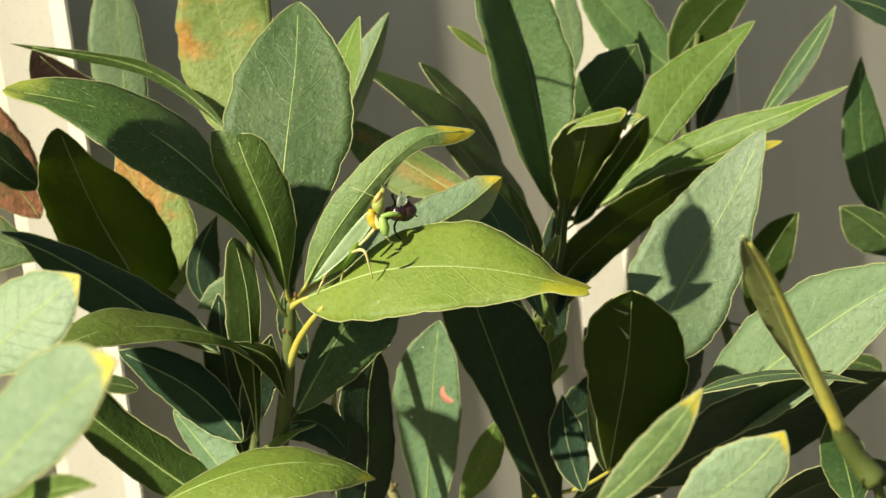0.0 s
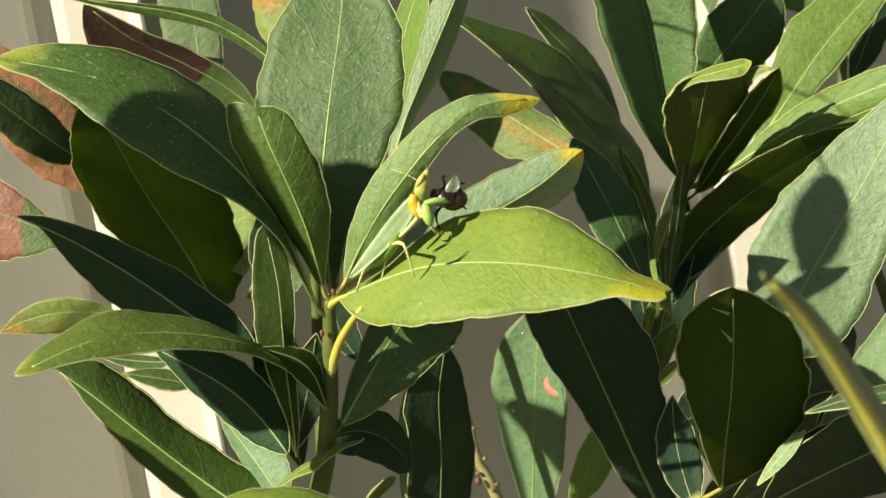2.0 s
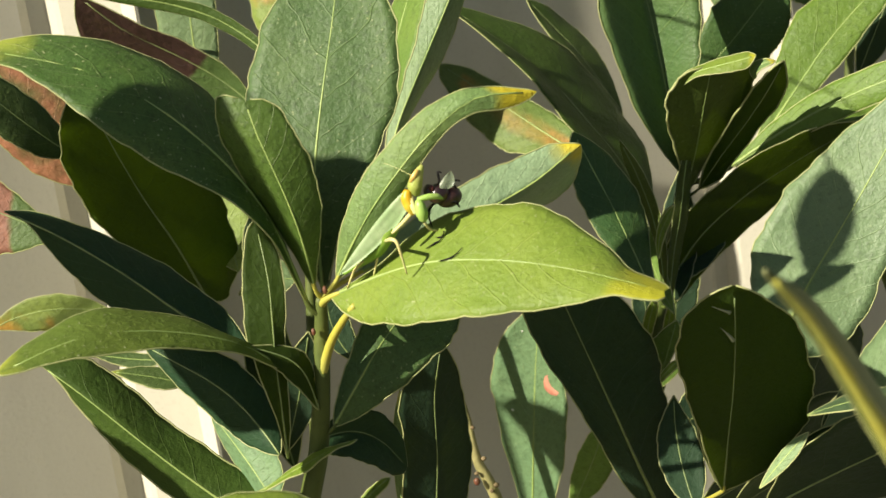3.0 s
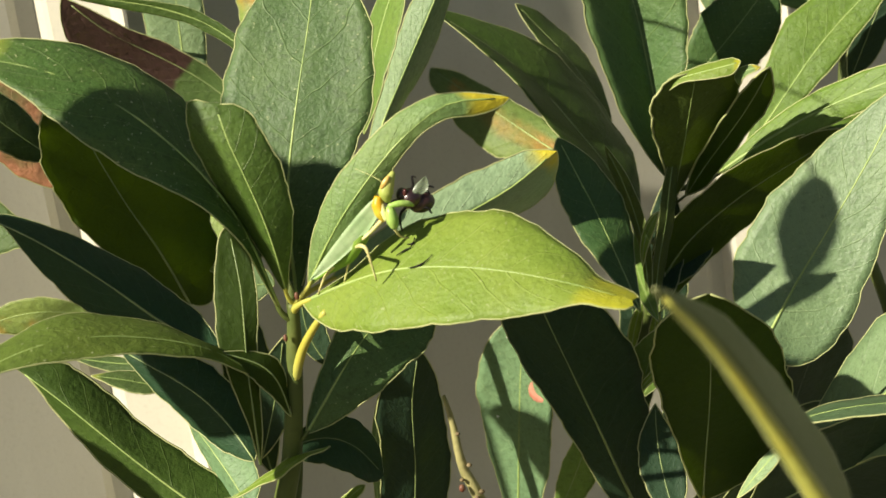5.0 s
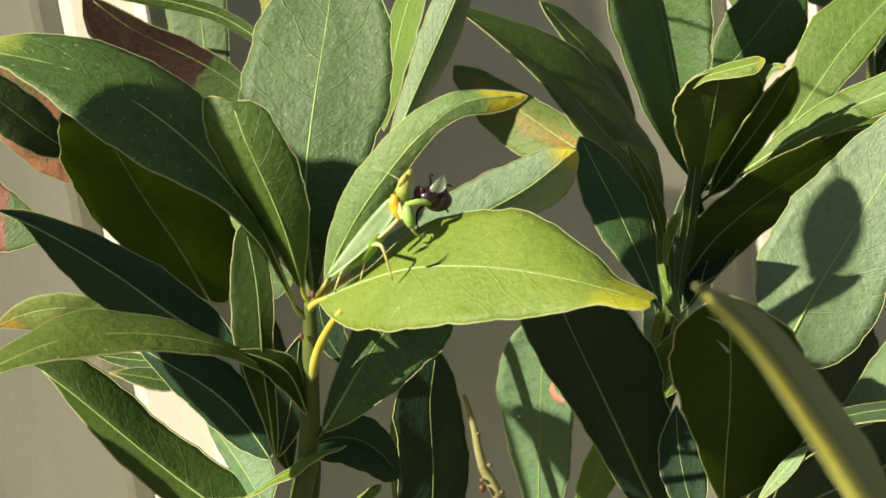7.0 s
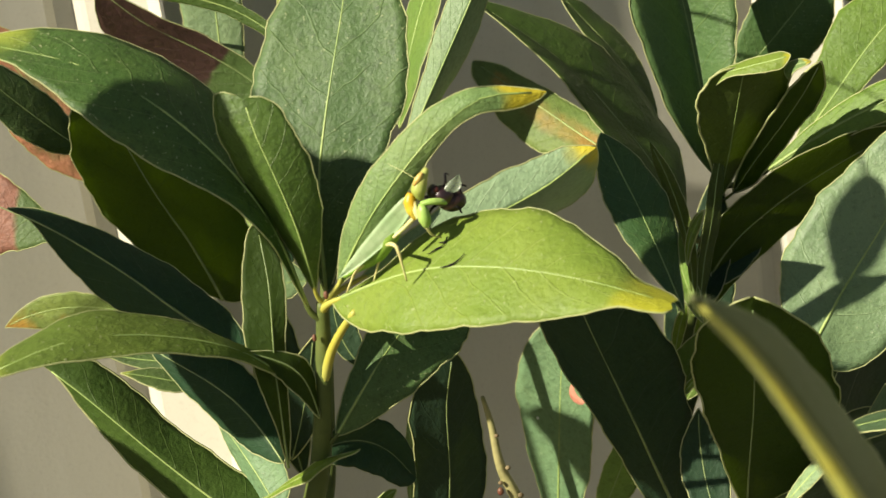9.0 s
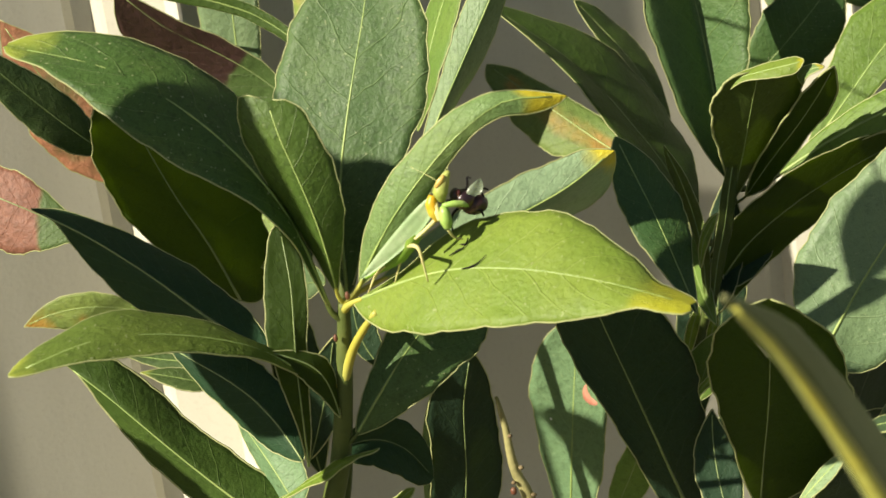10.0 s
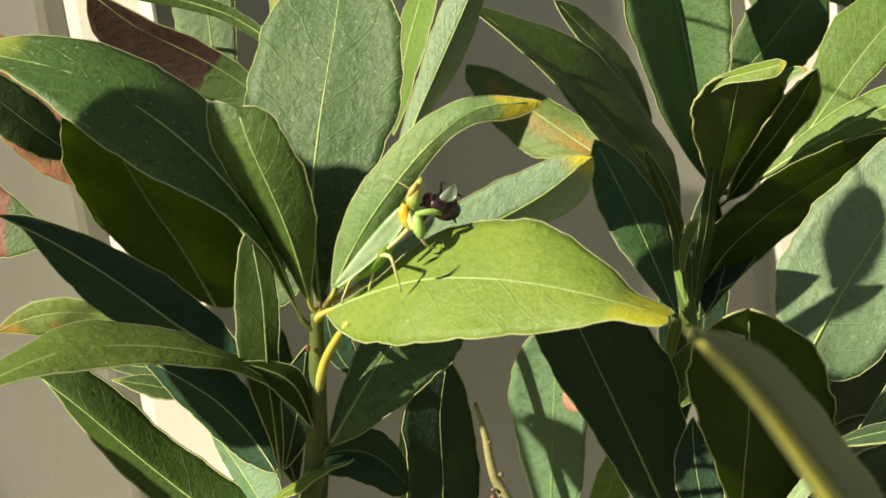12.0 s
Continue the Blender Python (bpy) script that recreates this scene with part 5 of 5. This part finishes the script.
def build_mantis():
    ob = thing("praying_mantis", (0.0244, -0.0155, 1.0177), "small green praying mantis with golden chest eating a fly", "mantis")
    body = tube(bmesh.new(), [(0.0089, -0.0075, 1.0100), (0.0138, -0.0085, 1.0129), (0.0191, -0.0105, 1.0166), (0.0231, -0.0125, 1.0214), (0.0267, -0.0135, 1.0264), (0.0294, -0.0140, 1.0305)],
                [0.0003, 0.0013, 0.0024, 0.0026, 0.0019, 0.0012], 12, 5)
    part("abdomen", body, MANTIS_GREEN, ob, "yellow-green abdomen")
    part("wing_case", wing_blade((0.0304, -0.0170, 1.0330), (0.0080, -0.0115, 1.0110), (Vector((0.0310, -0.0175, 1.0206)) - Vector((0.0258, -0.0175, 1.0254))), 0.0050, 0.00025), MANTIS_PALE, ob, "pale green folded wings")
    chest = tube(bmesh.new(), [(0.0314, -0.0170, 1.0265), (0.0306, -0.0170, 1.0287), (0.0301, -0.0167, 1.0311), (0.0306, -0.0165, 1.0331)], [0.0008, 0.0017, 0.0017, 0.0010], 10, 5)
    part("thorax", chest, MANTIS_GOLD, ob, "golden yellow chest")
    hd = bmesh.new()
    tube(hd, [(0.0328, -0.0160, 1.0312), (0.0326, -0.0163, 1.0337), (0.0336, -0.0161, 1.0363), (0.0353, -0.0157, 1.0391)], [0.0008, 0.0021, 0.0017, 0.0005], 12, 5)
    head = part("head", hd, MANTIS_HEAD, ob, "yellow-green triangular head")
    for a, c in (((0.0317, -0.0177, 1.0354), (0.0341, -0.0173, 1.0383)), ((0.0328, -0.0145, 1.0351), (0.0352, -0.0147, 1.0380))):
        bm = ball(bmesh.new(), (Vector(a) + Vector(c)) / 2, (0.0021, 0.0007, 0.0008), frame_along(a, c))
        part("eye", bm, MANTIS_EYE, head, "orange-brown eye")
    limb("antenna", [(0.0326, -0.0155, 1.0362), (0.0291, -0.0145, 1.0385), (0.0250, -0.0125, 1.0404)], [0.00010, 0.00007, 0.00005], MANTIS_LEG, head)
    limb("antenna", [(0.0331, -0.0155, 1.0365), (0.0344, -0.0145, 1.0382), (0.0349, -0.0115, 1.0396)], [0.00010, 0.00007, 0.00005], MANTIS_LEG, head)
    limb("fore_coxa", [(0.0310, -0.0170, 1.0311), (0.0315, -0.0180, 1.0288), (0.0321, -0.0185, 1.0268)], [0.0008, 0.0010, 0.0007], MANTIS_LEG, ob, "pale orange upper arm")
    limb("fore_femur", [(0.0338, -0.0190, 1.0246), (0.0336, -0.0190, 1.0267), (0.0334, -0.0190, 1.0292), (0.0330, -0.0185, 1.0306)], [0.0008, 0.0017, 0.0014, 0.0007], MANTIS_ARM, ob, "bright green grasping arm")
    limb("fore_tibia", [(0.0330, -0.0185, 1.0306), (0.0358, -0.0185, 1.0310), (0.0383, -0.0175, 1.0305), (0.0393, -0.0165, 1.0295)], [0.0007, 0.0009, 0.0008, 0.0003], MANTIS_ARM, ob, "bright green grasping claw")
    limb("fore_tarsus", [(0.0338, -0.0190, 1.0246), (0.0348, -0.0175, 1.0220), (0.0369, -0.0160, 1.0208)], [0.0005, 0.0003, 0.0002], MANTIS_LEG, ob)
    limb("middle_leg", [(0.0308, -0.0160, 1.0267), (0.0277, -0.0175, 1.0243), (0.0248, -0.0180, 1.0223)], [0.0007, 0.0006, 0.0004], MANTIS_LEG, ob, "pinkish leg")
    limb("hind_leg", [(0.0219, -0.0125, 1.0190), (0.0245, -0.0217, 1.0217), (0.0262, -0.0233, 1.0212), (0.0269, -0.0230, 1.0168), (0.0274, -0.0215, 1.0116)], [0.0004, 0.0006, 0.0005, 0.00032, 0.0002], MANTIS_LEG, ob, "slender cream bent leg")
    limb("middle_leg", [(0.0222, -0.0125, 1.0190), (0.0198, -0.0115, 1.0159), (0.0169, -0.0095, 1.0084)], [0.0005, 0.0004, 0.0002], MANTIS_LEG, ob, "slender cream leg")
    limb("hind_leg", [(0.0151, -0.0105, 1.0139), (0.0121, -0.0095, 1.0112), (0.0091, -0.0075, 1.0058)], [0.0005, 0.0004, 0.0002], MANTIS_LEG, ob, "slender cream leg")
    return ob


def build_fly():
    ob = thing("fly", (0.0402, -0.0125, 1.0299), "black fly with reddish eyes and pale wings held by the mantis", "fly")
    c = Vector((0.0409, -0.0115, 1.0288))
    part("abdomen", ball(bmesh.new(), c, (0.0037, 0.0029, 0.0028), frame_along((0.0369, -0.0125, 1.0289), (0.0433, -0.0105, 1.0292)), 12, 16), FLY_BROWN, ob, "dark brown bristly abdomen")
    part("thorax", ball(bmesh.new(), (0.0383, -0.0130, 1.0306), (0.0031, 0.0030, 0.0028), None, 10, 14), FLY_BLACK, ob, "glossy black thorax")
    head = part("head", ball(bmesh.new(), (0.0362, -0.0135, 1.0317), (0.0016, 0.0021, 0.0021), None, 10, 14), FLY_BLACK, ob)
    part("eye", ball(bmesh.new(), (0.0371, -0.0150, 1.0327), (0.0008, 0.0007, 0.0011)), FLY_EYE, head, "dark red eye")
    part("eye", ball(bmesh.new(), (0.0362, -0.0120, 1.0311), (0.0008, 0.0007, 0.0011)), FLY_EYE, head, "dark red eye")
    part("wing", wing_blade((0.0395, -0.0150, 1.0323), (0.0429, -0.0135, 1.0362), Vector((0.0444, -0.0115, 1.0330)) - Vector((0.0404, -0.0125, 1.0352)), 0.0035), FLY_WING, ob, "pale translucent wing")
    part("wing", wing_blade((0.0397, -0.0115, 1.0308), (0.0443, -0.0105, 1.0279), Vector((0.0447, -0.0105, 1.0309)) - Vector((0.0433, -0.0115, 1.0267)), 0.0034), FLY_WING, ob, "pale translucent wing")
    legs = (((740, 334), (746, 318), (744, 302), (751, 304)), ((752, 330), (764, 320), (778, 319), (784, 321)), ((744, 352), (727, 366), (724, 384), (729, 401)),
            ((762, 358), (774, 358), (778, 364), (781, 368)), ((736, 346), (716, 346), (704, 350), (698, 352)), ((756, 330), (770, 326), (776, 334), (772, 342)))
    for k, leg in enumerate(legs):
        a, b, d, e = (Vector(spot_at(x, y, -0.0138 + 0.001 * (k % 3))) for x, y in leg)
        limb("leg", [a, b, d, e], [0.0004, 0.00038, 0.00028, 0.00018], FLY_LEG, ob)
    bristles = bmesh.new()
    rnd = random.Random(5)
    for _ in range(60):
        d = Vector((rnd.gauss(0, 1), rnd.gauss(0, 1), rnd.gauss(0, 1))).normalized()
        p = c + Vector((d.x * 0.0040, d.y * 0.0032, d.z * 0.0032))
        tube(bristles, [p, p + d * rnd.uniform(0.0005, 0.0011)], [0.00004, 0.00001], 4, 1)
    tagged(part("bristles", bristles, FLY_BLACK, ob), kind="stuff")
    return ob


ORIGIN, RIGHT, DOWN, DEEP = Vector((0.0394524, -0.0130000, 1.0305992)), Vector((0.0001463, 0.0000000, -0.0000174)), Vector((-0.0000207, 0.0000000, -0.0001496)), Vector((-0.0001070, 0.0009690, -0.0002228))


def spot_at(x, y, depth):
    """A place near the fly, fitted to the camera's view: x pixels to the right and y down, on the upright plane at that
    depth.
    """
    return ORIGIN + RIGHT * (x - 750) + DOWN * (y - 340) + DEEP * ((depth + 0.013) * 1000)


def fallen_leg(points):
    ob = thing("insect_remains", points[0], "black severed fly leg lying on the leaf", "insect remains", "severed legs on the leaf")
    part("leg", tube(bmesh.new(), points, [0.00010, 0.00028, 0.00015, 0.00010][:len(points)], 6, 3), FLY_LEG, ob)


mantis = build_mantis()
fly = build_fly()


def on_leaf(blade, x, y):
    """The place on a leaf's skin that the camera sees at pixel (x, y)."""
    eye = Vector((0.08546, -0.42958, 1.12637))
    p = spot_at(x, y, -0.013)
    way = (p - eye).normalized()
    hit, place, normal, _ = blade.ray_cast(blade.matrix_world.inverted() @ eye, blade.matrix_world.inverted().to_3x3() @ way)
    normal = normal if normal.dot(way) < 0 else -normal
    return blade.matrix_world @ place + normal * 0.0005 if hit else p


bpy.context.view_layer.update()
broad_leaf = main_shoot.first
for strokes in (((719, 446), (735, 436), (746, 430), (752, 418)), ((738, 425), (749, 424), (753, 414)), ((741, 469), (760, 464), (772, 456), (784, 444))):
    fallen_leg([on_leaf(broad_leaf, x, y) for x, y in strokes])


# ---- marks on the leaves, buds and a bare twig ----
def on_blade(blade, eye, spot):
    """Where the line from eye through spot meets a leaf, and the skin's normal there."""
    back = blade.matrix_world.inverted()
    way = (Vector(spot) - Vector(eye)).normalized()
    hit, place, normal, _ = blade.ray_cast(back @ Vector(eye), back.to_3x3() @ way)
    return (blade.matrix_world @ place, normal) if hit else (Vector(spot), -way)


def scar(blade, eye, spot, radius):
    """A red-brown crescent of dead tissue on a leaf."""
    place, n = on_blade(blade, eye, spot)
    u = n.orthogonal().normalized()
    u = (Vector((0, 0, 1)) - n * n.z).normalized()
    v = n.cross(u)
    line = [place + n * 0.0002 + radius * (math.cos(a) * u + math.sin(a) * v) for a in (radians(d) for d in range(20, 221, 20))]
    if v.x > 0:
        line = [place + n * 0.0002 + radius * (math.cos(a) * u - math.sin(a) * v) for a in (radians(d) for d in range(20, 221, 20))]
    m = len(line)
    bm = tube(bmesh.new(), line, [0.0004 + 0.0017 * math.sin(math.pi * i / (m - 1)) for i in range(m)], 8, 2)
    for vert in bm.verts:
        off = (vert.co - place).dot(n)
        vert.co -= n * (off - 0.0002) * 0.75
    part("scar", bm, SCAR, blade, "red-brown crescent scar")


def speck(blade, eye, spot, radius):
    place, n = on_blade(blade, eye, spot)
    part("speck", ball(bmesh.new(), place + n * radius * 0.4, (radius, radius, radius), None, 6, 8), EGG, blade, "tiny white speck")


scar(spotted_leaf, (0.06476, -0.45213, 1.13374), (0.0603, 0.1400, 0.9168), 0.0041)
speck(spotted_leaf, (0.06476, -0.45213, 1.13374), (0.0431, 0.1400, 0.9082), 0.0006)
speck(spotted_leaf, (0.06476, -0.45213, 1.13374), (0.0507, 0.1400, 0.9385), 0.0004)

# pale strips laid on the oval leaf as painted flecks of sunlight
for spots in (((0.1066, 0.0000, 0.9861), (0.1099, 0.0000, 0.9843), (0.1130, 0.0000, 0.9828)), ((0.1085, 0.0000, 0.9803), (0.1110, 0.0000, 0.9775), (0.1131, 0.0000, 0.9745))):
    line = []
    for spot in spots:
        place, n = on_blade(oval_leaf, (0.06620, -0.44616, 1.12953), spot)
        line.append(place + n * 0.0002)
    part("sun_fleck", tube(bmesh.new(), line, [0.0001, 0.0003, 0.0008], 6, 4), SUN_FLECK, oval_leaf, "pale fleck that paints sunlight on the leaf")

for p, size in (((0.0023, -0.0030, 1.0048), 0.0009), ((-0.0030, -0.0020, 0.9928), 0.0008)):
    part("bud", ball(bmesh.new(), p, (size * 0.8, size * 0.8, size * 1.4)), BUD, main_shoot.ob, "dark red leaf bud")

twig_line = [(0.0236, 0.1460, 0.9165), (0.0249, 0.1460, 0.9090), (0.0257, 0.1460, 0.9023), (0.0262, 0.1460, 0.8932), (0.0273, 0.1470, 0.8851), (0.0299, 0.1470, 0.8780), (0.0325, 0.1480, 0.8671), (0.0340, 0.1500, 0.8420)]
foot = Vector(twig_line[-1])
bare_twig = thing("twig", (foot.x, foot.y, 0), "bare knobbly yellow-green twig with a red bud", "twig")
part("stem", tube(bmesh.new(), [*twig_line, (foot.x, foot.y, 0.5), (foot.x, foot.y, 0.0)], [0.0007, 0.0012, 0.0014, 0.0017, 0.0020, 0.0023, 0.0024, 0.0025, 0.003, 0.004], 9, 5), TWIG, bare_twig)
for p, size in (((0.0269, 0.1450, 0.9011), 0.0010), ((0.0295, 0.1450, 0.8880), 0.0011), ((0.0261, 0.1440, 0.8827), 0.0010), ((0.0329, 0.1450, 0.8766), 0.0012), ((0.0309, 0.1440, 0.8749), 0.0010)):
    part("knob", ball(bmesh.new(), p, (size, size, size * 0.8), None, 6, 8), BARK, bare_twig, "brown leaf scar")
part("bud", ball(bmesh.new(), (0.0258, 0.1430, 0.8798), (0.0013, 0.0012, 0.0016)), BUD, bare_twig, "red bud")


# ---- movement ----
def motions():
    def shifted(ob, rows):
        m = ob.matrix_basis.copy()
        walk(ob, [(t, m @ pose(x / 1000, y / 1000, z / 1000, rx, ry, rz)) for t, x, y, z, rx, ry, rz in rows])

    shifted(fly, FLY_ROWS)
    shifted(mantis, [(0, 0, 0, 0, 0, -1.5, 0), (2, 0, 0, 0, 0, -1, 0), (3.5, 0, 0, 0, 0, 0, 0), (5.5, 0, 0, 0, 0, 0.4, 0), (7, 0, 0, 0, 0, 0.8, 0),
                     (9, 0, 0, 0, 0, 1.4, 0), (12, 0, 0, 0, 0, 1.2, 0)])
    m = near_sprig.ob.matrix_basis.copy()
    walk(near_sprig.ob, [(t, m @ Matrix.Translation(Vector((x, y, z)) / 1000)) for t, x, y, z in SPRIG_ROWS])


# millimetres and degrees, in each thing's own space
FLY_ROWS = [
    (0, 0.04, 0.00, 0.72, 0, -22, 0),
    (0.5, 0.19, 0.00, 0.20, 0, -18, 0),
    (1, -0.02, 0.00, -0.21, 0, -16, 0),
    (1.5, -0.10, 0.00, -0.23, 0, -12, 0),
    (2, -0.24, 0.00, 0.05, 0, -6, 0),
    (2.5, -0.43, 0.00, -0.24, 0, -4, 0),
    (3, -0.27, 0.00, -0.21, 0, -3, 0),
    (3.5, 0.15, 0.00, 0.28, 0, -2, 0),
    (5.5, 0.25, 0.00, 0.09, 0, 2, 0),
    (6, 0.08, 0.00, 0.12, 0, 0, 0),
    (6.5, 0.00, 0.00, -0.00, 0, 0, 0),
    (7, 0.31, 0.00, -0.00, 0, 3, 0),
    (9, -0.18, 0.00, -0.15, 0, 6, 0),
    (9.5, 0.01, 0.00, -0.45, 0, 4, 0),
    (10.5, 0.06, 0.00, -0.25, 0, 6, 0),
    (11, -0.02, 0.00, 0.38, 0, 5, 0),
    (12, -0.22, 0.00, 0.25, 0, 9, 0),
]
SPRIG_ROWS = [
    (0, 3.09, 0.00, -2.38),
    (0.5, 0.28, 0.00, -0.75),
    (1, 3.22, 0.00, -2.38),
    (1.5, 2.81, 0.00, -0.56),
    (2, 3.57, 0.00, -1.11),
    (2.5, 5.51, 0.00, -0.16),
    (3, 4.79, 0.00, -0.59),
    (3.5, 4.09, 0.00, -1.42),
    (5.5, 0.00, 0.00, 0.00),
    (6, 4.51, 0.00, 0.81),
    (6.5, 6.84, 0.00, 1.72),
    (7, 5.16, 0.00, -0.31),
    (9, 1.86, 0.00, -0.35),
    (9.5, 0.91, 0.00, 0.31),
    (10.5, 2.05, 0.00, -1.32),
    (11.5, 1.07, 0.00, -2.12),
    (12, 1.15, 0.00, -0.80),
]
motions()
